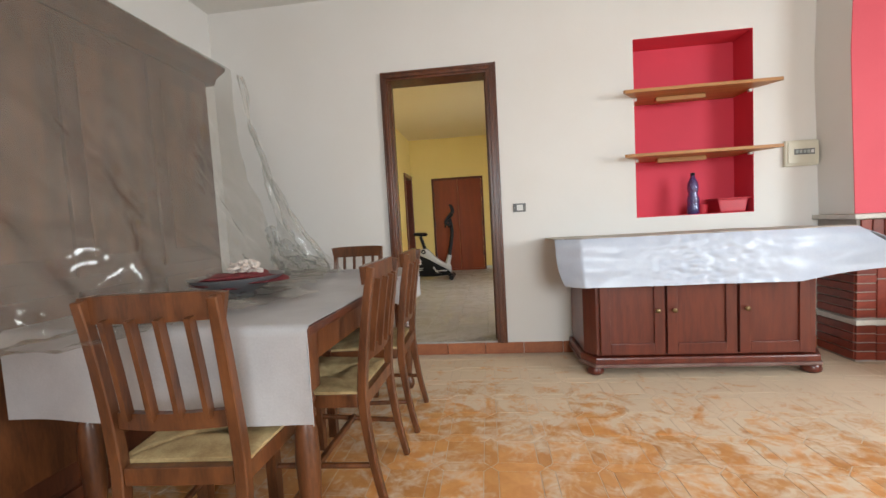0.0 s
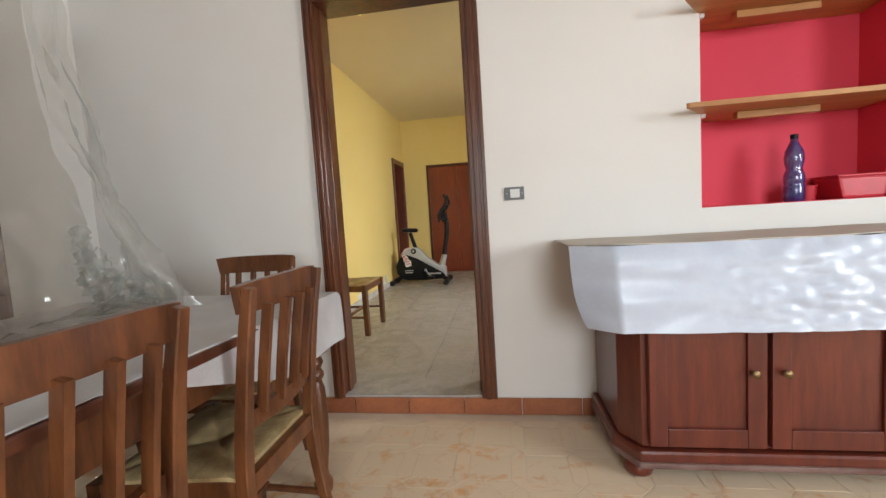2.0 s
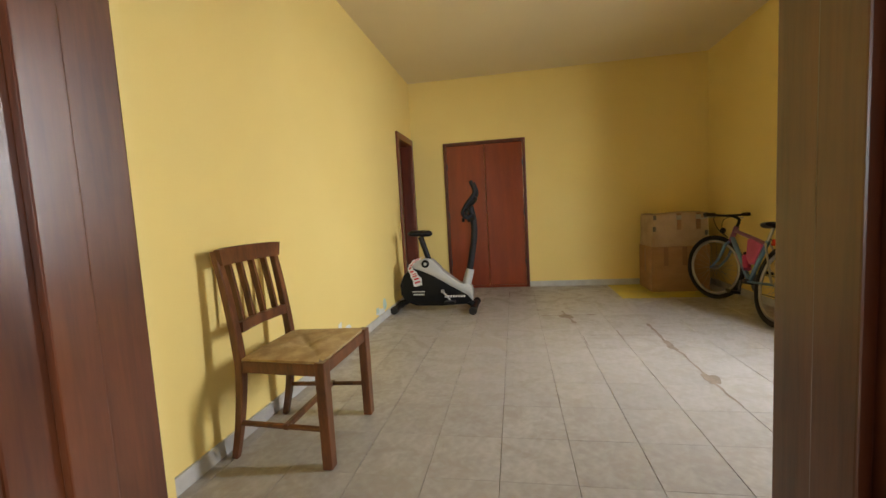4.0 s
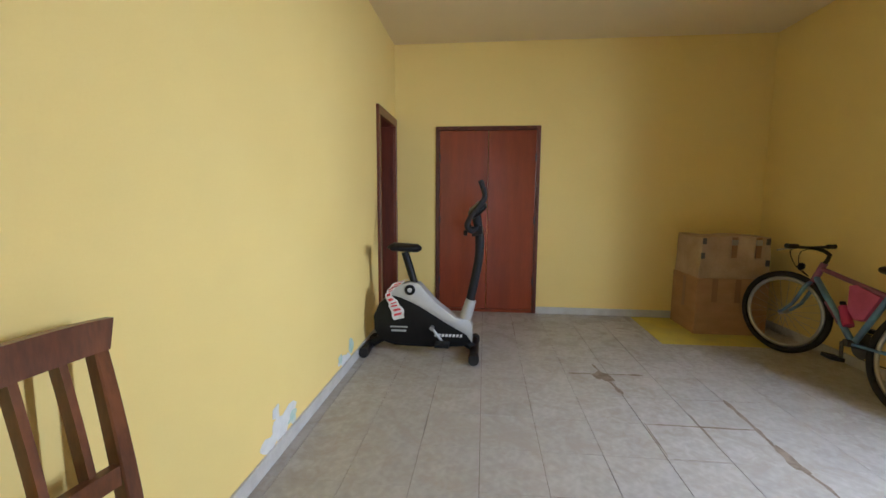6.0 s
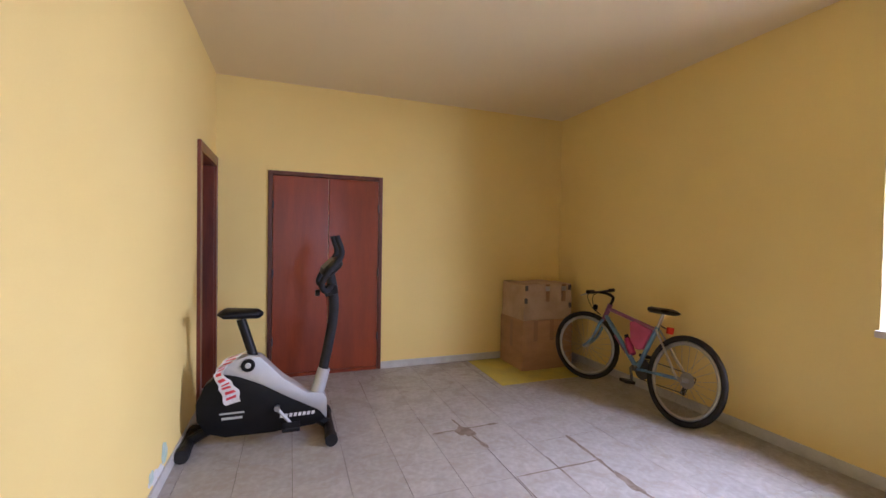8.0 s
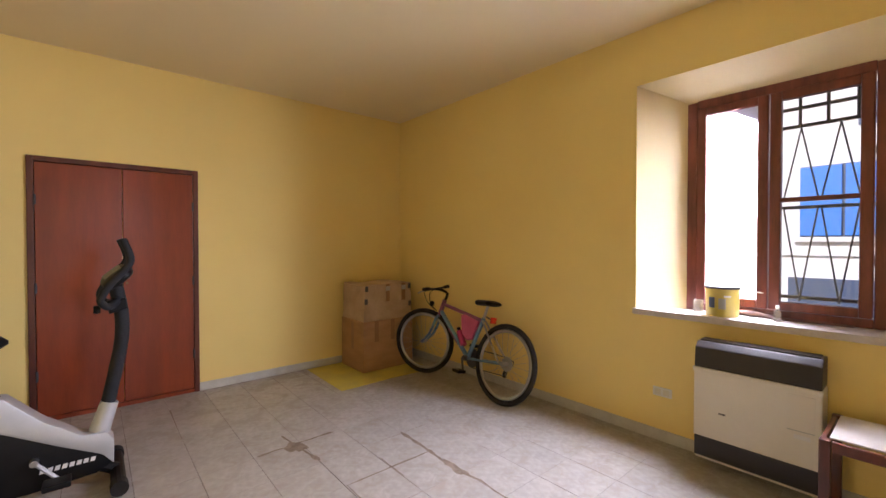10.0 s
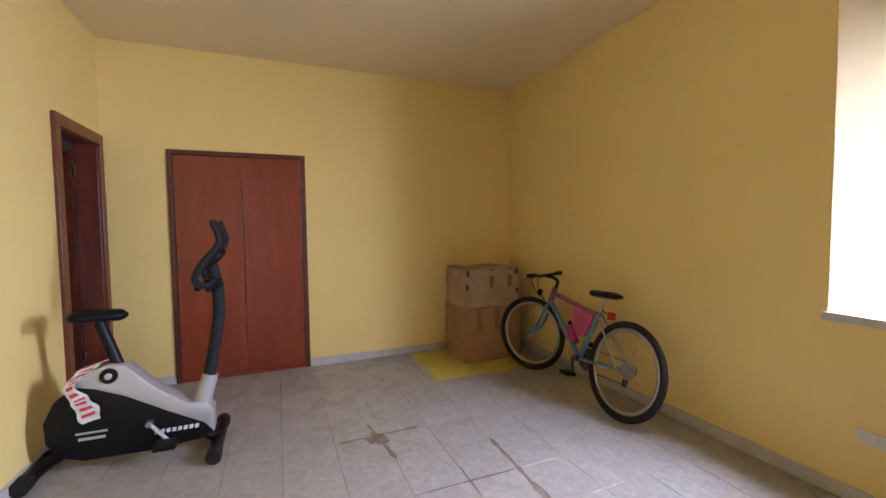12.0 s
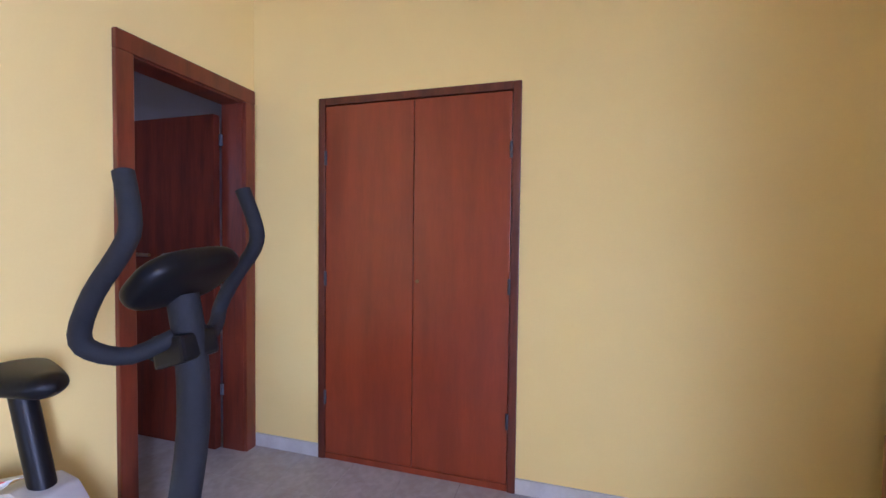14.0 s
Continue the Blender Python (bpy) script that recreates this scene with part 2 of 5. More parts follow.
def floor_material(name, base, dark, dust, scale, dusty_from=None, rough=0.5, per_object=0.12):
    """Fired floor tiles under dust that lies in patches."""
    mat = material(name, base, rough, dark=dark, scale=scale, amount=1.0, fine=45, bump=0.12, per_object=per_object)
    n, l = mat.node_tree.nodes, mat.node_tree.links
    b = n["Principled BSDF"]
    source = b.inputs["Base Color"].links[0].from_socket
    geo = n.new("ShaderNodeNewGeometry")
    patch, wisps = n.new("ShaderNodeTexNoise"), n.new("ShaderNodeTexNoise")
    patch.inputs["Scale"].default_value, patch.inputs["Detail"].default_value, patch.inputs["Distortion"].default_value = 3.4, 9, 2.2
    wisps.inputs["Scale"].default_value, wisps.inputs["Detail"].default_value, wisps.inputs["Distortion"].default_value = 12, 8, 2.5
    for t in (patch, wisps):
        l.new(geo.outputs["Position"], t.inputs["Vector"])
    mul = n.new("ShaderNodeMath")
    mul.operation = "MULTIPLY_ADD"
    mul.inputs[1].default_value = 0.55
    l.new(wisps.outputs[0], mul.inputs[0])
    l.new(patch.outputs[0], mul.inputs[2])
    level = mul.outputs[0]
    if dusty_from:
        # dust lies thicker by the unswept wall
        sep = n.new("ShaderNodeSeparateXYZ")
        l.new(geo.outputs["Position"], sep.inputs[0])
        near = n.new("ShaderNodeMapRange")
        near.inputs[1].default_value, near.inputs[2].default_value = dusty_from
        near.inputs[4].default_value = 0.30
        l.new(sep.outputs["Y"], near.inputs[0])
        side = n.new("ShaderNodeMapRange")
        side.inputs[1].default_value, side.inputs[2].default_value = -0.2, 1.6
        side.inputs[3].default_value, side.inputs[4].default_value = -0.03, 0.12
        l.new(sep.outputs["X"], side.inputs[0])
        a1, a2 = n.new("ShaderNodeMath"), n.new("ShaderNodeMath")
        l.new(level, a1.inputs[0])
        l.new(near.outputs[0], a1.inputs[1])
        l.new(a1.outputs[0], a2.inputs[0])
        l.new(side.outputs[0], a2.inputs[1])
        level = a2.outputs[0]
    ramp = n.new("ShaderNodeMapRange")
    ramp.inputs[1].default_value, ramp.inputs[2].default_value = 0.73, 0.98
    ramp.inputs[4].default_value = 0.85
    l.new(level, ramp.inputs[0])
    mix = n.new("ShaderNodeMix")
    mix.data_type = "RGBA"
    l.new(ramp.outputs[0], mix.inputs[0])
    l.new(source, mix.inputs[6])
    mix.inputs[7].default_value = (*dust, 1)
    l.new(mix.outputs[2], b.inputs["Base Color"])
    r = n.new("ShaderNodeMapRange")
    r.inputs[3].default_value, r.inputs[4].default_value = rough, 0.85
    l.new(ramp.outputs[0], r.inputs[0])
    l.new(r.outputs[0], b.inputs["Roughness"])
    return mat


M["orange_tile"] = floor_material("orange_terracotta_tile", (0.68, 0.335, 0.115), (0.58, 0.25, 0.075), (0.72, 0.60, 0.45), 9, (1.9, 2.9), 0.36)
M["grey_tile"] = floor_material("pale_grey_terrazzo_tile", (0.41, 0.39, 0.375), (0.325, 0.305, 0.285), (0.35, 0.315, 0.275), 26, None, 0.28, 0.05)


def glass(name, colour, rough, alpha):
    mat = bpy.data.materials.new(name)
    mat.use_nodes = True
    n, l = mat.node_tree.nodes, mat.node_tree.links
    n.remove(n["Principled BSDF"])
    tr, gl, mx = n.new("ShaderNodeBsdfTransparent"), n.new("ShaderNodeBsdfGlossy"), n.new("ShaderNodeMixShader")
    tr.inputs[0].default_value = (*colour, 1)
    gl.inputs["Roughness"].default_value = rough
    mx.inputs[0].default_value = alpha
    l.new(tr.outputs[0], mx.inputs[1])
    l.new(gl.outputs[0], mx.inputs[2])
    l.new(mx.outputs[0], n["Material Output"].inputs[0])
    return mat


M["glass"] = glass("clear_window_glass", (0.92, 0.95, 0.97), 0.03, 0.05)


def sheeting(name, colour, seen, rough=0.22):
    """Thin plastic film: see-through, milky and glossy, creased."""
    mat = material(name, colour, rough, dark=tuple(c * 0.75 for c in colour), scale=3, amount=0.8, fine=25, bump=0.9)
    n, l = mat.node_tree.nodes, mat.node_tree.links
    b = n["Principled BSDF"]
    tr, mx = n.new("ShaderNodeBsdfTransparent"), n.new("ShaderNodeMixShader")
    tr.inputs[0].default_value = (0.92, 0.92, 0.90, 1)
    mx.inputs[0].default_value = seen
    l.new(tr.outputs[0], mx.inputs[1])
    l.new(b.outputs[0], mx.inputs[2])
    l.new(mx.outputs[0], n["Material Output"].inputs[0])
    b.inputs["Coat Weight"].default_value, b.inputs["Coat Roughness"].default_value, b.inputs["Specular IOR Level"].default_value = 1.0, 0.06, 1.0
    return mat


M["loose_film"] = sheeting("pale_plastic_film", (0.62, 0.61, 0.59), 0.26, 0.10)
M["film"] = sheeting("dusty_plastic_film", (0.40, 0.36, 0.31), 0.36, 0.10)
M["frosted"] = bpy.data.materials.new("frosted_glass")
M["frosted"].use_nodes = True
_n, _l = M["frosted"].node_tree.nodes, M["frosted"].node_tree.links
_t, _d, _x = _n.new("ShaderNodeBsdfTranslucent"), _n.new("ShaderNodeBsdfTransparent"), _n.new("ShaderNodeMixShader")
_t.inputs[0].default_value = (0.9, 0.92, 0.95, 1)
_x.inputs[0].default_value = 0.06
_l.new(_t.outputs[0], _x.inputs[1])
_l.new(_d.outputs[0], _x.inputs[2])
_l.new(_x.outputs[0], _n["Material Output"].inputs[0])
M["blue_pet"] = sheeting("blue_bottle_plastic", (0.03, 0.04, 0.22), 0.75, 0.15)


# ---- mesh helpers ----
def mesh_of(name, bm, mat, smooth=None):
    me = bpy.data.meshes.new(name)
    bm.normal_update()
    bm.to_mesh(me)
    bm.free()
    me.materials.append(mat)
    if smooth is not None:
        me.shade_smooth()
        me.set_sharp_from_angle(angle=radians(smooth))
    return me


def part(name, bm, mat, parent, label="", smooth=None):
    ob = new(name, mesh_of(name, bm, mat, smooth))
    ob.parent = parent
    if label:
        tagged(ob, label)
    return ob


def thing(name, label, category, group="", at=None, kind=""):
    ob = new(name)
    ob.empty_display_size = 0.1
    if at is not None:
        ob.matrix_world = at
    return tagged(ob, label, category, group, kind)


def structure(name, bm, mat, label="", smooth=None, category=""):
    return tagged(new(name, mesh_of(name, bm, mat, smooth)), label, category or name.split("_")[0], kind="structure")


def box(x0, y0, z0, x1, y1, z1, bevel=0.0, bm=None):
    b = bmesh.new()
    bmesh.ops.create_cube(b, size=1)
    bmesh.ops.scale(b, vec=(x1 - x0, y1 - y0, z1 - z0), verts=b.verts)
    bmesh.ops.translate(b, vec=((x0 + x1) / 2, (y0 + y1) / 2, (z0 + z1) / 2), verts=b.verts)
    if bevel:
        bmesh.ops.bevel(b, geom=b.edges[:], offset=bevel, segments=2, affect="EDGES", profile=0.6)
    return merge(bm, b)


def merge(bm, b):
    if bm is None:
        return b
    me = bpy.data.meshes.new("scratch")
    b.to_mesh(me)
    b.free()
    bm.from_mesh(me)
    bpy.data.meshes.remove(me)
    return bm


def prism(outline, axis, a, b, bevel=0.0):
    """A flat outline pushed along an axis from a to b. The outline's two numbers are the other axes, in order."""
    bm = bmesh.new()

    def at(p, q):
        return {"x": (q, p[0], p[1]), "y": (p[0], q, p[1]), "z": (p[0], p[1], q)}[axis]
    lo, hi = [bm.verts.new(at(p, a)) for p in outline], [bm.verts.new(at(p, b)) for p in outline]
    bm.faces.new(lo)
    bm.faces.new(hi[::-1])
    for i in range(len(lo)):
        j = (i + 1) % len(lo)
        bm.faces.new((lo[j], lo[i], hi[i], hi[j]))
    bmesh.ops.recalc_face_normals(bm, faces=bm.faces)
    if bevel:
        bmesh.ops.bevel(bm, geom=bm.edges[:], offset=bevel, segments=2, affect="EDGES", profile=0.6)
    return bm


def turned(profile, segments=20, centre=(0, 0, 0)):
    """A lathe shape round the z axis from (radius, z) pairs."""
    bm = bmesh.new()
    rings = [[bm.verts.new((centre[0] + r * math.cos(2 * math.pi * k / segments), centre[1] + r * math.sin(2 * math.pi * k / segments), centre[2] + z))
              for k in range(segments)] for r, z in profile]
    for a, b in zip(rings, rings[1:]):
        for k in range(segments):
            j = (k + 1) % segments
            bm.faces.new((a[k], a[j], b[j], b[k]))
    bm.faces.new(rings[0][::-1])
    bm.faces.new(rings[-1])
    bmesh.ops.recalc_face_normals(bm, faces=bm.faces)
    return bm


def tube(points, radius, sides=10, closed=False, bm=None, rings=3, squash=1.0):
    """A round bar along points, smoothed; radius may be one number or one for each point."""
    pts = [Vector(p) for p in points]
    rad = radius if isinstance(radius, (list, tuple)) else [radius] * len(pts)
    if rings > 1:
        fine, fr = [], []
        n = len(pts)
        for i in range(n if closed else n - 1):
            p0, p1, p2, p3 = (pts[(i + k) % n] if closed else pts[min(max(i + k, 0), n - 1)] for k in (-1, 0, 1, 2))
            for s in range(rings):
                u = s / rings
                fine.append(0.5 * (2 * p1 + (p2 - p0) * u + (2 * p0 - 5 * p1 + 4 * p2 - p3) * u * u + (3 * p1 - p0 - 3 * p2 + p3) * u ** 3))
                fr.append(rad[i] * (1 - u) + rad[(i + 1) % n] * u)
        if not closed:
            fine.append(pts[-1])
            fr.append(rad[-1])
        pts, rad = fine, fr
    out = bm or bmesh.new()
    loops, n = [], len(pts)
    side = None
    for i, p in enumerate(pts):
        ahead = (pts[(i + 1) % n] - pts[i - 1]) if closed else (pts[min(i + 1, n - 1)] - pts[max(i - 1, 0)])
        ahead.normalize()
        if side is None:
            side = ahead.cross(Vector((0, 0, 1)) if abs(ahead.z) < 0.9 else Vector((1, 0, 0))).normalized()
        side = (side - ahead * side.dot(ahead)).normalized()
        up = side.cross(ahead)
        turn = math.pi / 4 if sides == 4 else 0.0
        loops.append([out.verts.new(p + (side * math.cos(2 * math.pi * k / sides + turn) + up * squash * math.sin(2 * math.pi * k / sides + turn)) * rad[i]) for k in range(sides)])
    for i in range(n if closed else n - 1):
        a, b = loops[i], loops[(i + 1) % n]
        for k in range(sides):
            j = (k + 1) % sides
            out.faces.new((a[k], a[j], b[j], b[k]))
    if not closed:
        out.faces.new(loops[0][::-1])
        out.faces.new(loops[-1])
    bmesh.ops.recalc_face_normals(out, faces=out.faces)
    return out


def ring_wheel(radius, thick, segments=40, sides=10, squash=1.0):
    """A torus in the xz plane."""
    return tube([(radius * math.cos(2 * math.pi * k / segments), 0, radius * math.sin(2 * math.pi * k / segments)) for k in range(segments)],
                thick, sides, True, rings=1, squash=squash)


def grid(nu, nv, f, thick=0.0):
    bm = bmesh.new()
    v = [[bm.verts.new(f(i / nu, j / nv)) for j in range(nv + 1)] for i in range(nu + 1)]
    for i in range(nu):
        for j in range(nv):
            bm.faces.new((v[i][j], v[i + 1][j], v[i + 1][j + 1], v[i][j + 1]))
    bmesh.ops.recalc_face_normals(bm, faces=bm.faces)
    if thick:
        bmesh.ops.solidify(bm, geom=bm.faces[:], thickness=thick)
    return bm


def blob(centre, size, seed, detail=2, rough=0.25):
    bm = bmesh.new()
    bmesh.ops.create_icosphere(bm, subdivisions=detail, radius=1)
    for v in bm.verts:
        k = 1 + rough * noise.noise(v.co * 1.7 + Vector((seed * 3.1, 0, 0)))
        v.co = Vector((v.co.x * size[0] * k + centre[0], v.co.y * size[1] * k + centre[1], v.co.z * size[2] * k + centre[2]))
    return bm


def patch_of(centre, u, v, r, seed, thick, normal, spikes=18):
    """A thin flake with a ragged outline on a wall."""
    bm = bmesh.new()
    c, u, v, nrm = Vector(centre), Vector(u), Vector(v), Vector(normal)
    rim = []
    for k in range(spikes):
        a = 2 * math.pi * k / spikes
        k2 = 1 + 0.7 * noise.noise(Vector((math.cos(a) * 1.3 + seed, math.sin(a) * 1.3, seed * 2.7)))
        rim.append(c + (u * math.cos(a) * r[0] + v * math.sin(a) * r[1]) * k2)
    top = [bm.verts.new(p + nrm * thick) for p in rim]
    low = [bm.verts.new(p) for p in rim]
    bm.faces.new(top)
    for k in range(spikes):
        j = (k + 1) % spikes
        bm.faces.new((low[k], low[j], top[j], top[k]))
    bmesh.ops.recalc_face_normals(bm, faces=bm.faces)
    return bm


# ---- plan ----
STEP = 0.10            # floor of the yellow room above the dining room's
YW, YB2 = 3.284, 3.54  # dividing wall
XL, XRW, YBACK, ZC = -1.50, 1.91, 8.118, 2.68   # yellow room
DXL, DXR, DYN, DZ = -2.20, 4.20, -2.20, 2.84    # dining room
DL, DR, DT = -0.755, 0.0, 2.175                 # clear doorway

# ---- dining room shell ----
b = box(DXL - 0.2, YW, 0, DL - 0.03, YW + 0.14, DZ)
box(DL - 0.03, YW, DT + 0.03, DR + 0.03, YW + 0.14, DZ, bm=b)
box(DR + 0.03, YW, 0, 1.075, YW + 0.14, DZ, bm=b)
box(1.075, YW, 0, 1.889, YW + 0.14, 1.013, bm=b)
box(1.075, YW, 2.308, 1.889, YW + 0.14, DZ, bm=b)
box(1.889, YW, 0, DXR + 0.2, YW + 0.14, DZ, bm=b)
structure("wall_north", b, M["white_wall"], "white painted plaster wall with a red niche and a doorway")
niche = thing("niche", "recessed wall niche painted coral red inside", "niche", kind="structure")
for q in ((1.060, YW + 0.235, 1.000, 1.904, YW + 0.255, 2.320), (1.062, YW + 0.002, 1.001, 1.078, YW + 0.2345, 2.319), (1.886, YW + 0.002, 1.001, 1.902, YW + 0.2345, 2.319),
          (1.0785, YW + 0.002, 1.001, 1.8855, YW + 0.2345, 1.016), (1.0785, YW + 0.002, 2.305, 1.8855, YW + 0.2345, 2.319)):
    part("panel", box(*q), M["red"], niche)
b = box(DXL - 0.2, DYN - 0.2, 0, DXL, YW, DZ)
structure("wall_west", b, M["white_wall"], "plain white painted plaster wall")
wy0, wy1, wz0, wz1 = -0.45, 1.05, 0.9, 2.2
b = box(DXR, DYN - 0.2, 0, DXR + 0.2, wy0, DZ)
box(DXR, wy1, 0, DXR + 0.2, YW, DZ, bm=b)
box(DXR, wy0, 0, DXR + 0.2, wy1, wz0, bm=b)
box(DXR, wy0, wz1, DXR + 0.2, wy1, DZ, bm=b)
structure("wall_east", b, M["white_wall"], "white plaster wall with a window opening")
wx0, wx1 = 0.35, 1.85
b = box(DXL, DYN - 0.2, 0, wx0, DYN, DZ)
box(wx1, DYN - 0.2, 0, DXR, DYN, DZ, bm=b)
box(wx0, DYN - 0.2, 0, wx1, DYN, wz0, bm=b)
box(wx0, DYN - 0.2, wz1, wx1, DYN, DZ, bm=b)
structure("wall_south", b, M["white_wall"], "white plaster wall with a window opening")
structure("ceiling", box(DXL - 0.2, DYN - 0.2, DZ, DXR + 0.2, YW + 0.12, DZ + 0.15), M["white_ceiling"], "plain white plaster ceiling")
dining_floor = structure("floor", box(DXL - 0.2, DYN - 0.2, -0.12, DXR + 0.2, YW + 0.02, -0.0012), M["grout"], "orange terracotta tile floor dulled by pale dust")

# ---- yellow room shell ----
b = box(XL - 0.12, YW + 0.14, 0, DL - 0.07, YB2, ZC)
box(DL - 0.07, YW + 0.14, DT + 0.07, DR + 0.07, YB2, ZC, bm=b)
box(DR + 0.07, YW + 0.14, 0, 1.05, YB2, ZC, bm=b)
box(1.05, YW + 0.26, 0, XRW + 0.3, YB2 + 0.03, ZC, bm=b)
structure("wall_dividing", b, M["yellow_wall"], "yellow painted plaster wall with a doorway")
CX0, CX1, CZ = -1.098, -0.100, 1.915
b = box(XL - 0.12, YBACK, 0, CX0, YBACK + 0.3, ZC)
box(CX1, YBACK, 0, XRW + 0.3, YBACK + 0.3, ZC, bm=b)
box(CX0, YBACK, CZ, CX1, YBACK + 0.3, ZC, bm=b)
box(CX0, YBACK + 0.2, 0, CX1, YBACK + 0.3, CZ, bm=b)
structure("wall_back", b, M["yellow_wall"], "yellow painted plaster wall holding a built-in cupboard")
SY0, SY1, SZ = 7.47, 8.035, 1.908
b = box(XL - 0.12, YB2, 0, XL, SY0 - 0.02, ZC)
box(XL - 0.12, SY1 + 0.02, 0, XL, YBACK, ZC, bm=b)
box(XL - 0.12, SY0 - 0.02, SZ + 0.02, XL, SY1 + 0.02, ZC, bm=b)
structure("wall_left", b, M["yellow_wall"], "yellow plaster wall with flaking paint near the floor")
# window wall with a splayed opening
WX = 2.12
WY0, WY1, WZ0, WZ1 = 4.34, 5.20, 0.905, 2.195
OY0, OY1, OZ1 = 4.10, 5.44, 2.33
b = box(XRW, YB2, 0, XRW + 0.36, OY0, ZC)
box(XRW, OY1, 0, XRW + 0.36, YBACK, ZC, bm=b)
box(XRW, OY0, 0, XRW + 0.36, OY1, 0.865, bm=b)
box(XRW, OY0, OZ1, XRW + 0.36, OY1, ZC, bm=b)
structure("wall_right", b, M["yellow_wall"], "yellow plaster wall with a deep splayed window")
b = prism([(XRW + 0.001, OY1 - 0.002), (XRW + 0.36, OY1 - 0.002), (XRW + 0.36, WY1), (WX, WY1)], "z", 0.866, OZ1 - 0.002)
merge(b, prism([(XRW + 0.001, OY0 + 0.002), (XRW + 0.36, OY0 + 0.002), (XRW + 0.36, WY0), (WX, WY0)], "z", 0.866, OZ1 - 0.002))
merge(b, prism([(XRW + 0.0015, OZ1 - 0.001), (XRW + 0.36, OZ1 - 0.001), (XRW + 0.36, WZ1), (WX, WZ1)], "y", OY0 + 0.003, OY1 - 0.003))
structure("reveal", b, M["reveal"], "pale cream splayed window reveal")
structure("sill", prism([(XRW - 0.025, OY0 - 0.01), (XRW - 0.025, OY1 + 0.01), (XRW, OY1 + 0.01), (XRW + 0.003, OY1 - 0.004), (WX + 0.03, WY1 - 0.002),
                         (WX + 0.03, WY0 + 0.002), (XRW + 0.003, OY0 + 0.004), (XRW, OY0 - 0.01)], "z", 0.868, 0.905, 0.004), M["sill"], "pale dusty stone window sill")
structure("ceiling_yellow", box(XL - 0.12, YB2 - 0.2, ZC, XRW + 0.36, YBACK + 0.3, ZC + 0.15), M["ceiling"], "yellowish painted plaster ceiling", category="ceiling")
yellow_floor = structure("floor_yellow", box(XL - 0.12, YW + 0.004, -0.1, XRW + 0.36, YBACK + 0.3, STEP - 0.004), M["yellow_grout"],
                         "pale grey terrazzo tile floor with dark cracked joints", category="floor")
structure("threshold", box(DL - 0.02, YW - 0.0015, STEP - 0.03, DR + 0.02, 3.516, STEP + 0.0012, 0.002), M["grey_tile"], "worn pale stone threshold slab")
b = box(CX1 + 0.0, YBACK - 0.012, STEP, 1.9, YBACK - 0.001, STEP + 0.068, 0.003)
box(XL + 0.012, YBACK - 0.012, STEP, CX0, YBACK - 0.001, STEP + 0.068, 0.003, bm=b)
box(XL + 0.001, YB2, STEP, XL + 0.012, 7.40, STEP + 0.068, 0.003, bm=b)
box(XRW - 0.012, YB2 + 0.03, STEP, XRW - 0.001, YBACK - 0.012, STEP + 0.068, 0.003, bm=b)
structure("baseboard", b, M["skirting"], "low pale grey skirting tiles")
# the room behind the side door
b = box(-3.4, 6.0, 0, -3.3, 6.35, ZC)
box(-3.4, 7.0, 0, -3.3, 9.0, ZC, bm=b)
box(-3.4, 6.35, 0, -3.3, 7.0, 0.9, bm=b)
box(-3.4, 6.35, 2.2, -3.3, 7.0, ZC, bm=b)
box(-3.3, 6.0, 0, XL - 0.12, 6.1, ZC, bm=b)
box(-3.3, 8.62, 0, XL - 0.12, 8.72, ZC, bm=b)
structure("wall_side_room", b, M["grey_room"], "lavender grey wall of the next room")
structure("floor_side_room", box(-3.4, 6.0, 0, XL - 0.12, 8.72, STEP - 0.002), M["grey_tile"], "pale floor of the next room")
structure("ceiling_side_room", box(-3.4, 6.0, ZC, XL - 0.12, 8.72, ZC + 0.1), M["grey_room"], "pale ceiling of the next room")


# ---- doorways ----
def casing(y0, y1, x0, x1, z0, zt, width, depth):
    """Moulded casing strips round a doorway in a wall along x: three separate strips, stepped in section."""
    out = []
    for kind in ("left", "right", "head"):
        bm = None
        for k, (a, c, d) in enumerate(((0.0, 0.30, 0.55), (0.28, 0.62, 1.0), (0.60, 0.80, 0.7), (0.78, 1.0, 0.9))):
            side_width = width * {"left": 0.88, "right": 1.28, "head": 1.0}[kind]
            lo, hi, pr = a * side_width, c * side_width, depth * d
            if kind == "left":
                bm = box(x0 - hi, y0 - pr, z0, x0 - lo, y0, zt + lo + 0.001 * k, 0.003, bm)
            elif kind == "right":
                bm = box(x1 + lo, y0 - pr, z0, x1 + hi, y0, zt + lo + 0.001 * k, 0.003, bm)
            else:
                bm = box(x0 - hi * 0.88, y0 - pr - 0.001, zt + lo, x1 + hi * 1.28, y0, zt + hi, 0.003, bm)
        out.append(bm)
    return out


door1 = thing("door_frame", "varnished brown wooden frame of an open doorway", "door frame", kind="structure")
for nm, bm in zip(("jamb_casing", "jamb_casing", "head_casing"), casing(YW, YW, DL, DR, STEP - 0.01, DT, 0.062, 0.03)):
    part(nm, bm, M["jamb_wood"], door1)
part("jamb_lining", box(DL - 0.028, YW + 0.001, STEP, DL, YW + 0.175, DT, 0.003), M["jamb_wood"], door1)
part("jamb_lining", box(DR, YW + 0.001, STEP, DR + 0.028, YW + 0.175, DT, 0.003), M["jamb_wood"], door1)
part("head_lining", box(DL - 0.028, YW + 0.001, DT, DR + 0.028, YW + 0.175, DT + 0.028, 0.003), M["jamb_wood"], door1)
part("door_stop", box(DL, YW + 0.05, STEP, DL + 0.012, YW + 0.10, DT, 0.002), M["jamb_wood"], door1)
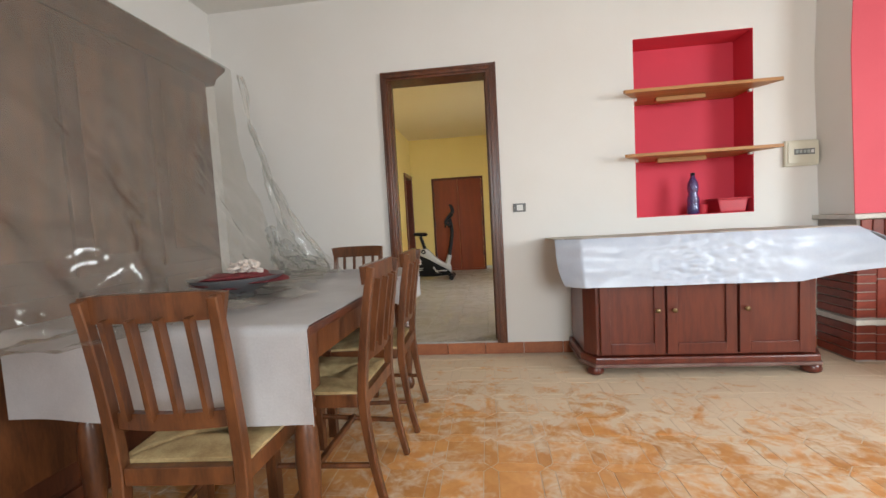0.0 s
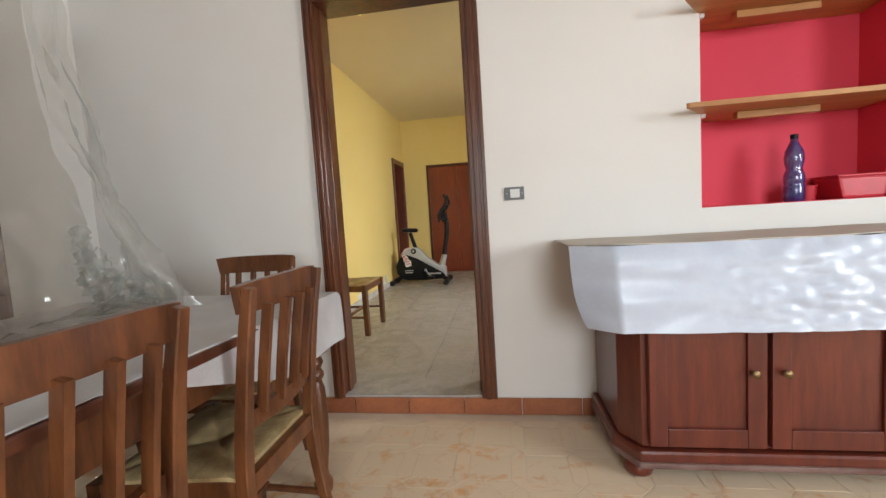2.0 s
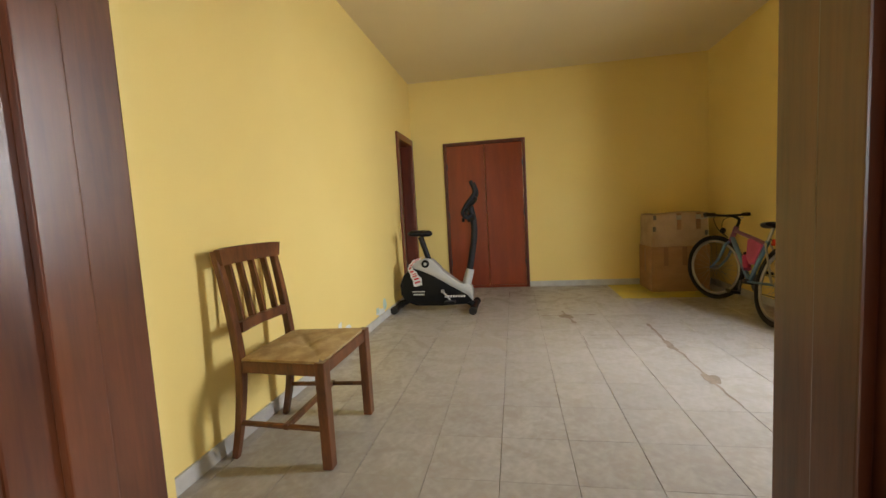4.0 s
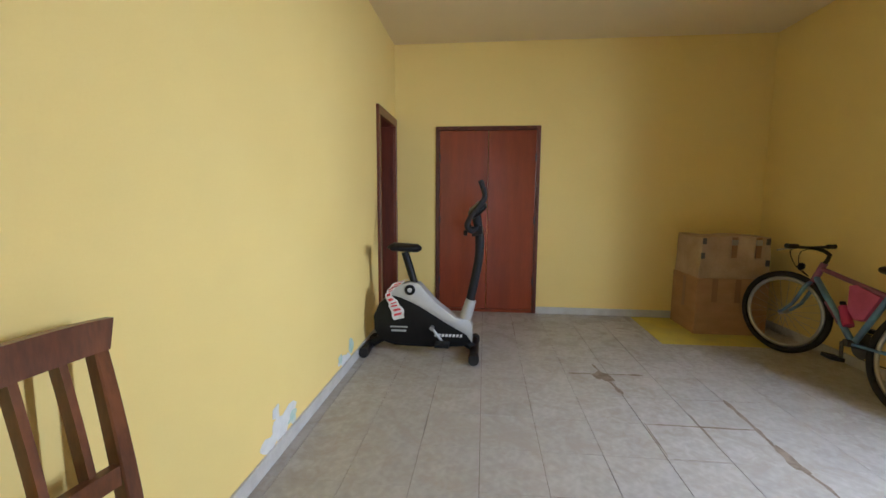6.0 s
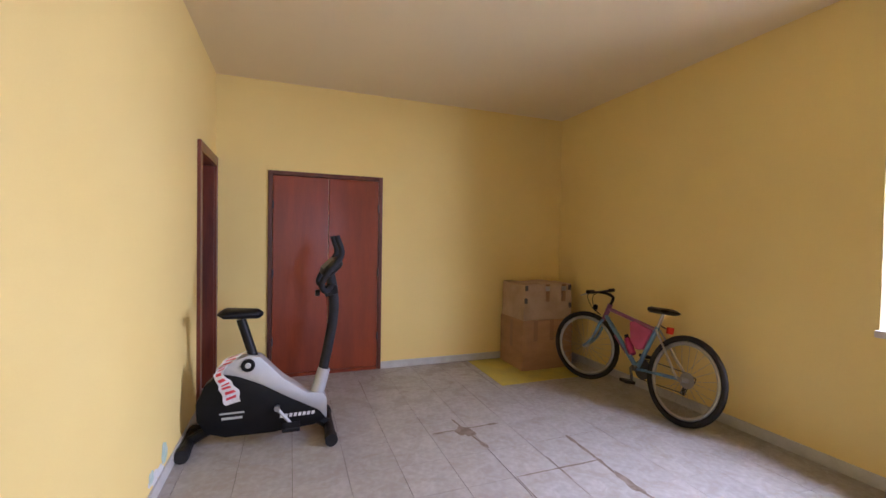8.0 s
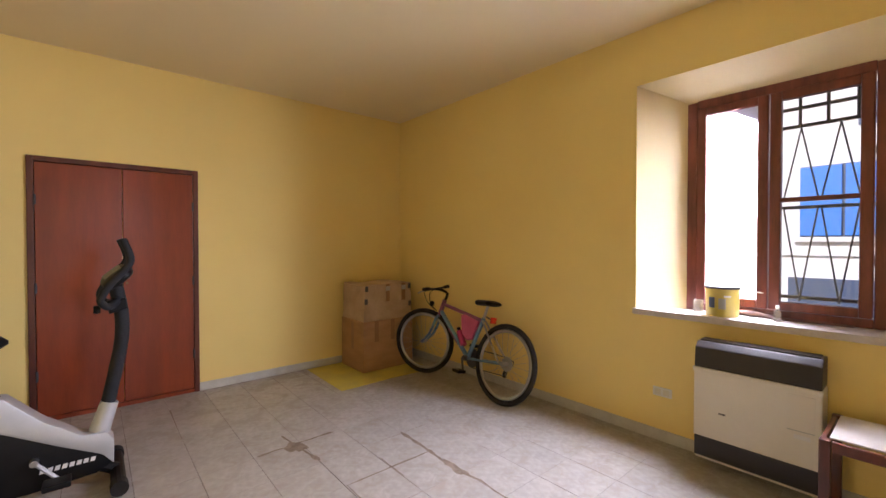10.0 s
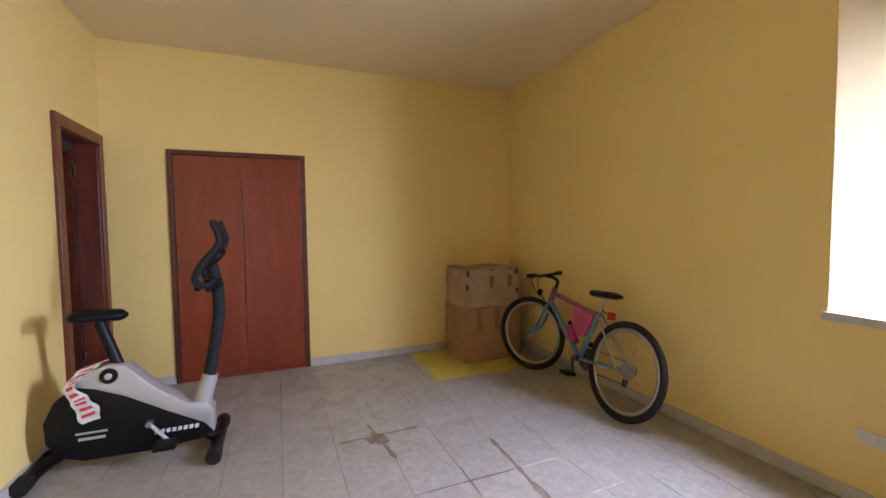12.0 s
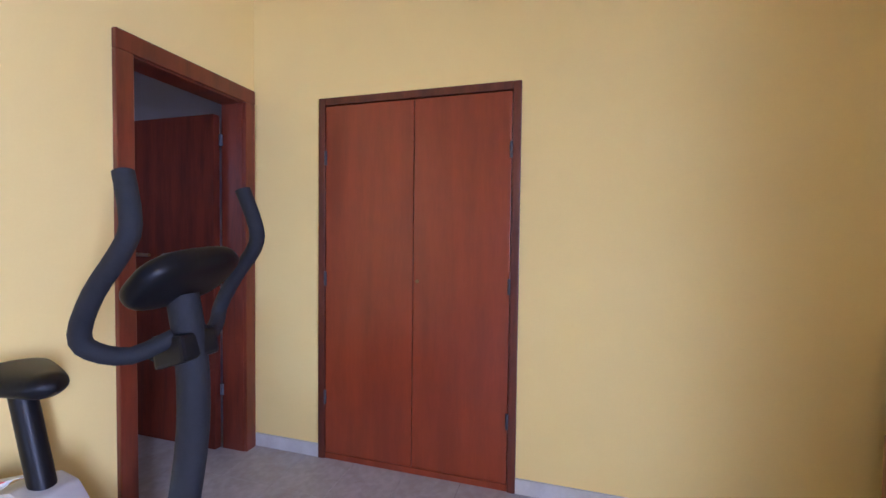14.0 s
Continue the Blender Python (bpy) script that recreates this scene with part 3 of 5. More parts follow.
part("door_stop", box(DR - 0.012, YW + 0.05, STEP, DR, YW + 0.10, DT, 0.002), M["jamb_wood"], door1)

side = thing("door_side", "red-brown wooden door standing open into the next room", "door", kind="structure")
W = 0.066
for nm, q in (("casing", (XL - 0.002, SY0 - W, STEP, XL + 0.022, SY0, SZ)), ("casing", (XL - 0.002, SY1, STEP, XL + 0.022, SY1 + W, SZ)),
              ("head_casing", (XL - 0.002, SY0 - W, SZ, XL + 0.023, SY1 + W, SZ + W + 0.008)),
              ("lining", (XL - 0.13, SY0 - 0.018, STEP, XL + 0.005, SY0 + 0.004, SZ)), ("lining", (XL - 0.13, SY1 - 0.004, STEP, XL + 0.005, SY1 + 0.018, SZ)),
              ("head_lining", (XL - 0.13, SY0, SZ - 0.004, XL + 0.005, SY1, SZ + 0.018))):
    part(nm, box(*q, 0.005), M["side_wood"], side)
leaf = part("leaf", box(-2.19, SY1 - 0.048, STEP + 0.01, XL - 0.135, SY1 - 0.008, SZ - 0.06, 0.004), M["leaf_wood"], side, "dark wooden door leaf")
for z in (0.42, 1.72):
    part("hinge", tube([(XL - 0.125, SY1 - 0.012, z - 0.03), (XL - 0.125, SY1 - 0.012, z + 0.03)], 0.009, rings=1), M["iron"], leaf)
part("handle", tube([(-2.12, SY1 - 0.05, 1.12), (-2.12, SY1 - 0.09, 1.12), (-2.02, SY1 - 0.092, 1.12)], 0.009), M["brass"], leaf)

cup = thing("cupboard", "built-in cupboard with two varnished red-brown wooden doors", "cupboard")
F = 0.036
part("frame_post", box(CX0, YBACK - 0.016, STEP, CX0 + F, YBACK + 0.05, CZ, 0.004), M["cup_frame"], cup)
part("frame_post", box(CX1 - F, YBACK - 0.016, STEP, CX1, YBACK + 0.05, CZ, 0.004), M["cup_frame"], cup)
part("frame_head", box(CX0 + F, YBACK - 0.016, CZ - F, CX1 - F, YBACK + 0.05, CZ, 0.004), M["cup_frame"], cup)
part("frame_rail", box(CX0 + F, YBACK - 0.008, STEP, CX1 - F, YBACK + 0.05, STEP + 0.03, 0.003), M["cup_wood"], cup)
XM = -0.592
for x0, x1, hx in ((CX0 + F + 0.003, XM - 0.002, CX0 + F + 0.004), (XM + 0.002, CX1 - F - 0.003, CX1 - F - 0.004)):
    d = part("door", box(x0, YBACK - 0.010, STEP + 0.035, x1, YBACK + 0.014, CZ - F - 0.004, 0.003), M["cup_wood"], cup)
    for z in (0.42, 1.02, 1.62):
        part("hinge", tube([(hx, YBACK - 0.015, z - 0.035), (hx, YBACK - 0.015, z + 0.035)], 0.007, rings=1), M["iron"], d)
part("keyhole", turned([(0.009, 0), (0.009, 0.003), (0.004, 0.004)], 12), M["brass"], cup).matrix_local = pose(XM + 0.022, YBACK - 0.010, 1.026, 90, 0, 0)

# ---- yellow room window ----
win = thing("window_1", "mahogany wooden window with one frosted and one clear pane", "window", kind="structure")
T = 0.045
part("frame_side", box(WX - 0.01, WY1 - T, WZ0, WX + 0.06, WY1 + 0.01, WZ1, 0.006), M["window_wood"], win)
part("frame_side", box(WX - 0.01, WY0 - 0.01, WZ0, WX + 0.06, WY0 + T, WZ1, 0.006), M["window_wood"], win)
part("frame_head", box(WX - 0.009, WY0 + T, WZ1 - T, WX + 0.06, WY1 - T, WZ1 + 0.01, 0.006), M["window_wood"], win)
part("frame_foot", box(WX - 0.009, WY0 + T, WZ0, WX + 0.06, WY1 - T, WZ0 + T, 0.006), M["window_wood"], win)
WM = 4.795
for y0, y1, pane in ((WM + 0.003, WY1 - T - 0.003, "frosted"), (WY0 + T + 0.003, WM - 0.003, "glass")):
    s = 0.05
    for q in ((y0, WZ0 + T + 0.003, y0 + s, WZ1 - T - 0.003), (y1 - s, WZ0 + T + 0.003, y1, WZ1 - T - 0.003)):
        part("sash_stile", box(WX - 0.022, q[0], q[1], WX + 0.025, q[2], q[3], 0.007), M["window_wood"], win)
    part("sash_rail", box(WX - 0.02, y0 + s, WZ0 + T + 0.003, WX + 0.025, y1 - s, WZ0 + T + s, 0.006), M["window_wood"], win)
    part("sash_rail", box(WX - 0.02, y0 + s, WZ1 - T - s, WX + 0.025, y1 - s, WZ1 - T - 0.003, 0.006), M["window_wood"], win)
    p = part("pane", box(WX, y0 + s - 0.006, WZ0 + T + s - 0.006, WX + 0.004, y1 - s + 0.006, WZ1 - T - s + 0.006), M[pane], win,
             "frosted glass pane" if pane == "frosted" else "clear glass pane")
    p.visible_shadow = False
part("muntin", box(WX - 0.018, WY0 + T + 0.05, 1.545, WX + 0.022, WM - 0.05, 1.567, 0.004), M["window_wood"], win)
# iron grille outside
grille = thing("window_grille", "dark iron window grille of crossing slanted bars", "grille")
GX = 2.235
for z in (1.02, 1.52, 1.57, 1.97, 2.07):
    part("cross_bar", box(GX - 0.006, 4.30, z - 0.009, GX + 0.006, 5.30, z + 0.009), M["iron"], grille)
for k in range(6):
    y = 4.36 + 0.16 * k
    for sgn in (-1, 1):
        part("slanted_bar", tube([(GX + 0.012 * sgn, y, 1.0), (GX + 0.012 * sgn, y + 0.075 * sgn, 1.52)], 0.0042, 6, rings=1), M["iron"], grille)
        part("slanted_bar", tube([(GX + 0.012 * sgn, y + 0.075 * sgn, 1.57), (GX + 0.012 * sgn, y, 1.97)], 0.0042, 6, rings=1), M["iron"], grille)
for k in range(9):
    part("top_bar", tube([(GX, 4.34 + 0.115 * k, 1.97), (GX, 4.34 + 0.115 * k, 2.18)], 0.008, 6, rings=1), M["iron"], grille)

# ---- outside ----
structure("ground", box(-400, -400, -0.5, 400, 400, -0.35), M["ground"], "grey asphalt street and yard")
HX = 8.6
house = thing("house", "cream rendered house with blue shutters across the street", "house")
part("wall", box(HX, -4, -0.35, HX + 6, 16, 4.25), M["facade"], house)
part("roof", prism([(HX - 0.45, 4.2), (HX + 3, 5.3), (HX + 6.4, 4.2), (HX + 6.4, 4.32), (HX + 3, 5.45), (HX - 0.45, 4.34)], "y", -4.3, 16.3), M["roof"], house)
for k in range(40):
    part("eave_tile", tube([(HX - 0.5, -4 + 0.5 * k, 4.36), (HX + 0.7, -4 + 0.5 * k, 4.73)], 0.11, 8, rings=1), M["roof"], house)
part("string_course", box(HX - 0.06, -4, 1.10, HX - 0.001, 16, 1.20), M["facade"], house)
for k, y in enumerate((-2.4, 0.1, 2.6, 5.1, 7.6, 10.1)):
    w = part("window", box(HX - 0.03, y - 0.55, 1.42, HX + 0.02, y + 0.55, 2.62), M["dark_opening"], house)
    for sg in (-1, 1):
        part("shutter", box(HX - 0.09, y + (-0.54 if sg < 0 else 0.02), 1.44, HX - 0.035, y + (-0.02 if sg < 0 else 0.54), 2.60, 0.01), M["blue_shutter"], w)
    part("sill", box(HX - 0.12, y - 0.62, 1.34, HX - 0.001, y + 0.62, 1.418), M["facade"], w)
    w2 = part("window", box(HX - 0.02, y - 0.95, 3.2, HX + 0.02, y - 0.15, 3.85), M["dark_opening"], house)
    part("cellar_opening", box(HX - 0.02, y - 0.9, -0.3, HX + 0.02, y + 0.7, 0.72), M["dark_opening"], house)

# ---- chairs ----
def chair_from(at, label, group):
    """Rush-seated chair facing +y, its origin on the floor under the seat's middle."""
    c = thing("dining_chair", label, "chair", group, at)
    wood = M["chair_wood"]
    hw, hf, back, front, sh = 0.168, 0.195, -0.19, 0.20, 0.445
    for s in (-1, 1):
        bm = tube([(s * hw, back - 0.06, 0), (s * hw, back - 0.025, 0.16), (s * hw, back, 0.36), (s * hw, back - 0.003, 0.50), (s * hw, back - 0.03, 0.72), (s * hw * 1.02, back - 0.062, 0.90)],
                  [0.018, 0.021, 0.024, 0.024, 0.022, 0.019], 4, rings=3)
        bmesh.ops.bevel(bm, geom=bm.edges[:], offset=0.003, segments=1, affect="EDGES")
        part("back_post", bm, wood, c)
        part("leg", prism([(s * hf - 0.02, 0), (s * hf + 0.02, 0), (s * hf + 0.023, sh), (s * hf - 0.023, sh)], "y", front - 0.04, front, 0.004), wood, c)
        part("stretcher", tube([(s * (hw + 0.002), back - 0.022, 0.16), (s * hf, front - 0.02, 0.16)], 0.011, 8, rings=1), wood, c)
        x0, x1 = s * (hw - 0.0), s * (hf - 0.0)
        part("seat_rail", prism([(x0 - 0.014, back + 0.02), (x0 + 0.014, back + 0.02), (x1 + 0.014, front - 0.03), (x1 - 0.014, front - 0.03)], "z", 0.385, 0.435, 0.003), wood, c)
    part("stretcher", box(-hf, -0.005, 0.15, hf, 0.015, 0.175, 0.004), wood, c)
    part("seat_rail", box(-hf + 0.02, front - 0.036, 0.385, hf - 0.02, front - 0.008, 0.435, 0.003), wood, c)
    part("seat_rail", box(-hw + 0.02, back - 0.012, 0.385, hw - 0.02, back + 0.016, 0.435, 0.003), wood, c)

    def rail(z0, z1, yo, drop):
        return grid(12, 1, lambda u, v: ((u - 0.5) * 2 * (hw + (0.012 + 0.012 * v if drop else -0.02)), back + yo - 0.018 * math.sin(math.pi * u), z0 + (z1 - z0) * v + (drop * (1 - abs(2 * u - 1) ** 4) if v > 0.5 else 0)), 0.022)
    part("crest_rail", rail(0.838, 0.905, -0.046, 0.006), wood, c, smooth=40)
    part("lower_rail", rail(0.545, 0.590, -0.012, 0.0), wood, c, smooth=40)
    for k in range(4):
        x = (k - 1.5) * 0.072
        bend = -0.018 * math.sin(math.pi * (x / (2 * hw) + 0.5))
        bm = tube([(x, back - 0.012 + bend, 0.575), (x, back - 0.03 + bend, 0.70), (x, back - 0.056 + bend, 0.85)], 0.018, 4, rings=2, squash=0.55)
        part("slat", bm, wood, c)

    # the seat is four triangles of rush that meet in the middle
    def weave(u, v):
        w = hw + 0.012 + (hf - hw) * v
        x, y = (u - 0.5) * 2 * w, back + 0.015 + (front - back - 0.03) * v
        du, dv = abs(2 * u - 1), abs(2 * v - 1)
        edge, along = max(du, dv), (v if du > dv else u)
        lift = 0.016 * math.sin(math.pi * min(1, (1 - edge) * 1.0)) - 0.012 * (1 - edge) ** 2
        cord = 0.0016 * math.sin(edge * 95)
        crease = -0.006 * math.exp(-((du - dv) / 0.05) ** 2)
        return (x, y, sh + lift * 0.7 + cord + crease)
    bm = grid(34, 34, weave, 0.028)
    part("seat", bm, M["rush"], c, "woven rush seat", smooth=60)
    return c


LABEL = "walnut-stained slat-back chair with woven rush seat"
GROUP = "chairs round the dining table"
chair = chair_from(pose(-0.905, 1.245, 0, 0, 0, 3) @ Matrix.Diagonal((1.04, 1, 1.015, 1)), LABEL + " at the table's end", GROUP)
for (x, y, rz), lab in (((-0.708, 1.70, 88), LABEL + " beside the table"), ((-0.690, 2.235, 91), LABEL + " beside the table"),
                        ((-0.968, 2.675, 180), LABEL + " by the doorway wall")):
    tagged(copy_thing(chair, pose(x, y, 0, 0, 0, rz) @ Matrix.Diagonal((0.93 if rz > 170 else 1, 1, 1, 1))), lab)
tagged(copy_thing(chair, pose(-1.185, 4.625, STEP, 0, 0, -90) @ Matrix.Diagonal((1.08, 1, 0.943, 1))), LABEL + " against a yellow wall", group="chair alone")

# ---- dining table ----
TZ = 0.778
table = thing("dining_table", "dark-stained wooden dining table with turned legs", "table", at=pose(-1.02, 1.97, 0, 0, 0, -2.2))
TX, TY = 0.485, 0.755
part("tabletop", box(-TX - 0.115, -TY, TZ - 0.028, TX, TY, TZ, 0.006), M["dark_wood"], table)
for q in ((-TX + 0.07, -TY + 0.05, TX - 0.07, -TY + 0.075), (-TX + 0.07, TY - 0.075, TX - 0.07, TY - 0.05), (-TX + 0.05, -TY + 0.1, -TX + 0.075, TY - 0.1), (TX - 0.075, -TY + 0.1, TX - 0.05, TY - 0.1)):
    part("apron", box(q[0], q[1], TZ - 0.14, q[2], q[3], TZ - 0.03, 0.003), M["chair_wood"], table)
for sx in (-1, 1):
    for sy in (-1, 1):
        leg = turned([(0.024, 0), (0.034, 0.02), (0.036, 0.05), (0.024, 0.075), (0.022, 0.1), (0.034, 0.20), (0.040, 0.33), (0.036, 0.42), (0.026, 0.455), (0.036, 0.47), (0.036, 0.485), (0.026, 0.50), (0.038, 0.525), (0.030, 0.545), (0.04, 0.56)],
                     18, (sx * (TX - 0.08), sy * (TY - 0.08), 0))
        box(sx * (TX - 0.08) - 0.042, sy * (TY - 0.08) - 0.042, 0.556, sx * (TX - 0.08) + 0.042, sy * (TY - 0.08) + 0.042, TZ - 0.03, 0.004, bm=leg)
        part("leg", leg, M["chair_wood"], table, smooth=35)


def cover(u, v):
    """The cover lies on the top and hangs over both ends; the far half also hangs over the side."""
    k = min(1.0, max(0.0, (v - 0.42) / 0.25))
    over = 0.0
    if u <= 0.86:
        edge = TX + 0.004 * k - 0.012 * (1 - k)
        x = -TX - 0.125 + (TX + 0.125 + edge) * u / 0.86
    else:
        x = TX + 0.004 * k - 0.012 * (1 - k) + (u - 0.86) * (0.03 * k + 0.05 * (1 - k))
        over = 0.19 * k * (u - 0.86) / 0.14
    s = -0.30 + v * (2 * TY + 0.60)
    wob = 0.004 * noise.noise(Vector((u * 9, v * 14, 2.0))) + 0.006 * max(0, noise.noise(Vector((u * 5, v * 22, 8.0)))) * k
    hang = 0.012 * math.sin(u * 16)
    if s < 0:
        return (x, -TY - 0.008 + hang * (s / -0.3) * 0.8, TZ + 0.004 + s)
    if s > 2 * TY:
        return (x, TY + 0.010 + hang * 0.6 + over * 0.1, TZ + 0.004 - max((s - 2 * TY) * 0.62, over))
    return (x + 0.02 * over * math.sin(v * 60), -TY + s, TZ + 0.0035 + abs(wob) - over)


cloth = thing("table_cover", "grey dusty protective cover spread over the dining table", "table cover", at=pose(-1.02, 1.97, 0, 0, 0, -2.2))
part("sheet", grid(56, 110, cover, 0.0018), M["cloth"], cloth, smooth=60)

# ---- bowl with dried petals ----
bowl = thing("bowl", "wide grey bowl of dried red petals with white flowers", "bowl", at=pose(-1.13, 1.74, TZ + 0.007))
part("dish", turned([(0.07, 0), (0.075, 0.012), (0.06, 0.022), (0.12, 0.05), (0.185, 0.082), (0.195, 0.094), (0.188, 0.094), (0.11, 0.06), (0.001, 0.045)], 36), M["bowl"], bowl, smooth=50)
part("petals", blob((0, 0, 0.078), (0.165, 0.165, 0.03), 4, 4, 0.6), M["potpourri"], bowl)
for k in range(7):
    a, r = k * 2.4, 0.012 + 0.007 * k
    part("flower", blob((0.04 + r * math.cos(a), r * math.sin(a), 0.115 + 0.012 * (k % 3)), (0.030, 0.030, 0.022), k, 3, 0.9), M["flower"], bowl)

# ---- dresser under plastic ----
dr = thing("dresser", "tall dark wooden dresser with a moulded cornice under plastic film", "dresser")
DX0, DX1, DY0, DY1, DTOP = -2.195, -1.72, 0.62, 2.49, 2.10
part("body", box(DX0, DY0, 0.06, DX1, DY1, DTOP - 0.10, 0.006), M["dark_wood"], dr)
part("plinth", box(DX0, DY0 - 0.02, 0, DX1 + 0.02, DY1 + 0.02, 0.09, 0.006), M["dark_wood"], dr)
part("cornice", prism([(DX0, DTOP - 0.10), (DX1 + 0.01, DTOP - 0.10), (DX1 + 0.03, DTOP - 0.06), (DX1 + 0.09, DTOP - 0.02), (DX1 + 0.095, DTOP), (DX0, DTOP)], "y", DY0 - 0.06, DY1 + 0.07, 0.004), M["dark_wood"], dr)
for k in range(4):
    y0 = DY0 + 0.03 + k * 0.457
    for z0, z1 in ((0.12, 0.86), (0.92, 1.97)):
        d = part("door", box(DX1 + 0.001, y0, z0, DX1 + 0.02, y0 + 0.44, z1, 0.004), M["dark_wood"], dr)
        part("panel", box(DX1 + 0.0205, y0 + 0.07, z0 + 0.08, DX1 + 0.030, y0 + 0.37, z1 - 0.08, 0.006), M["chair_wood"], d)


def drape(u, v):
    """Film over the dresser's front that swings out on to the table."""
    y = 0.45 + 2.12 * u
    p = Vector((y * 1.5, v * 2.2, 0))
    fold = 0.045 * noise.noise(p * 1.5) + 0.022 * noise.noise(p * 4.1) + 0.010 * noise.noise(p * 9)
    swing = math.exp(-((u - 0.62) / 0.5) ** 2)
    if v < 0.12:
        k = v / 0.12
        return (-1.85 + 0.23 * k, y, DTOP + 0.006 + 0.004 * abs(fold))
    k = (v - 0.12) / 0.88
    x = -1.61 + 0.03 * k + (0.52 * swing + 0.05) * k ** 2.2 + fold * (0.3 + k) + 0.045 * k * math.sin(9 * y + 5 * v + 3 * noise.noise(p * 1.2)) + (0.075 * abs(noise.noise(p * 3.3)) + 0.05 * noise.noise(p * 5.3) + 0.024 * noise.noise(p * 12)) * k * k
    z = DTOP + 0.004 - 1.32 * min(1, k * 1.13)
    if k > 0.885:
        x += (k - 0.885) * 1.4
        z = TZ + 0.016 + 0.05 * abs(noise.noise(p * 5)) + 0.02 * abs(noise.noise(p * 11))
    return (x, y, max(z, TZ + 0.012))


film_cover = thing("plastic_sheet", "crumpled see-through dust sheet hung over the dresser", "plastic sheet")
part("film", grid(150, 120, drape), M["film"], film_cover, smooth=80)


def wing(u, v):
    """The loose end that falls from the cornice beside the dresser and spreads in creases on to the table."""
    a, b2 = Vector((-1.60, 2.70, 2.09)), Vector((-1.52, 2.52, 2.04))
    c2, d2 = Vector((-1.42, 2.74, 0.79)), Vector((-0.93, 2.46, 0.79))
    p = a.lerp(b2, u).lerp(c2.lerp(d2, u), v)
    sag = math.sin(math.pi * v) * u
    q = Vector((u * 3, v * 4, 7))
    crush = v * v
    fold = 0.030 * math.sin(u * 17 + 3 * v + 2 * noise.noise(q)) * (0.25 + 0.75 * v)
    fine = 0.05 * noise.noise(q * 1.6) + crush * (0.05 * abs(noise.noise(q * 3.1)) + 0.022 * noise.noise(q * 7))
    return p + Vector((-0.10 * sag + fine * 0.6, -0.06 * sag + fold + fine * 0.5, 0.02 * noise.noise(q * 5) * v * (1 - v)))


part("loose_corner", grid(60, 70, wing), M["loose_film"], film_cover, "pale loose end of the film", smooth=80)


def tuft(u, v):
    """A stiff crumpled corner of film that stands up off the table."""
    q = Vector((u * 4, v * 4, 3))
    p = Vector((-1.36, 2.50, 0.80)).lerp(Vector((-0.98, 2.42, 0.80)), u)
    rise = (0.34 - 0.24 * u) * v
    n1, n2 = noise.noise(q * 1.3), abs(noise.noise(q * 2.6))
    return p + Vector((-0.05 * v + 0.05 * n1, 0.07 * n2 - 0.04 + 0.03 * noise.noise(q * 5), rise * (0.8 + 0.4 * n1)))


part("crumpled_corner", grid(44, 30, tuft), M["loose_film"], film_cover, "crumpled glossy corner", smooth=25)

# ---- sideboard ----
sb = thing("sideboard", "dark cherry wooden sideboard with three panelled doors on bun feet", "sideboard")
SX0, SX1, SY, SB = 0.57, 1.985, 2.765, 3.255


def canted(grow, z0, z1, bev=0.004):
    g = grow
    return prism([(SX0 - g, SB), (SX0 - g, SY + 0.10), (SX0 + 0.06 - g * 0.6, SY - g), (SX1 - 0.06 + g * 0.6, SY - g), (SX1 + g, SY + 0.10), (SX1 + g, SB)], "z", z0, z1, bev)


part("carcass", canted(0, 0.14, 0.86), M["board_wood"], sb)
part("base_moulding", canted(0.025, 0.085, 0.135, 0.012), M["board_wood"], sb)
part("base_ledge", canted(0.032, 0.068, 0.092, 0.008), M["dusty_wood"], sb, "dusty base ledge")
part("top", canted(0.035, 0.86, 0.885, 0.008), M["board_wood"], sb)
for x0, x1, kx in ((0.650, 1.040, 0.993), (1.056, 1.462, 1.093), (1.478, 1.878, 1.512)):
    d = part("door", box(x0, SY - 0.018, 0.155, x1, SY - 0.001, 0.80, 0.003), M["board_wood"], sb)
    for q in ((x0, 0.155, x0 + 0.062, 0.80), (x1 - 0.062, 0.155, x1, 0.80), (x0 + 0.062, 0.155, x1 - 0.062, 0.225), (x0 + 0.062, 0.595, x1 - 0.062, 0.80)):
        part("stile", box(q[0], SY - 0.030, q[1], q[2], SY - 0.0185, q[3], 0.004), M["board_wood"], d)
    kn = part("knob", turned([(0.006, 0), (0.006, 0.010), (0.014, 0.016), (0.015, 0.024), (0.008, 0.030)], 14), M["brass"], d, "round brass knob", smooth=50)
    kn.matrix_local = pose(kx, SY - 0.030, 0.437, 90, 0, 0)
for x, y in ((SX0 + 0.06, SY + 0.06), (SX1 - 0.05, SY + 0.05), (SX0 + 0.06, SB - 0.06), (SX1 - 0.05, SB - 0.06)):
    part("bun_foot", turned([(0.03, 0), (0.05, 0.012), (0.056, 0.032), (0.048, 0.055), (0.034, 0.07)], 20, (x, y, 0)), M["board_wood"], sb, smooth=60)


def foam_top(u, v):
    x = 0.395 + 1.70 * u
    y0 = 2.80 - 0.085 * min(1, u * 12) - 0.025 * u
    y = y0 + (3.262 - y0) * v
    return (x, y, 0.893 + 0.012 * (1 - v) * (u < 2) + 0.006 * noise.noise(Vector((u * 6, v * 3, 0))) + 0.006)


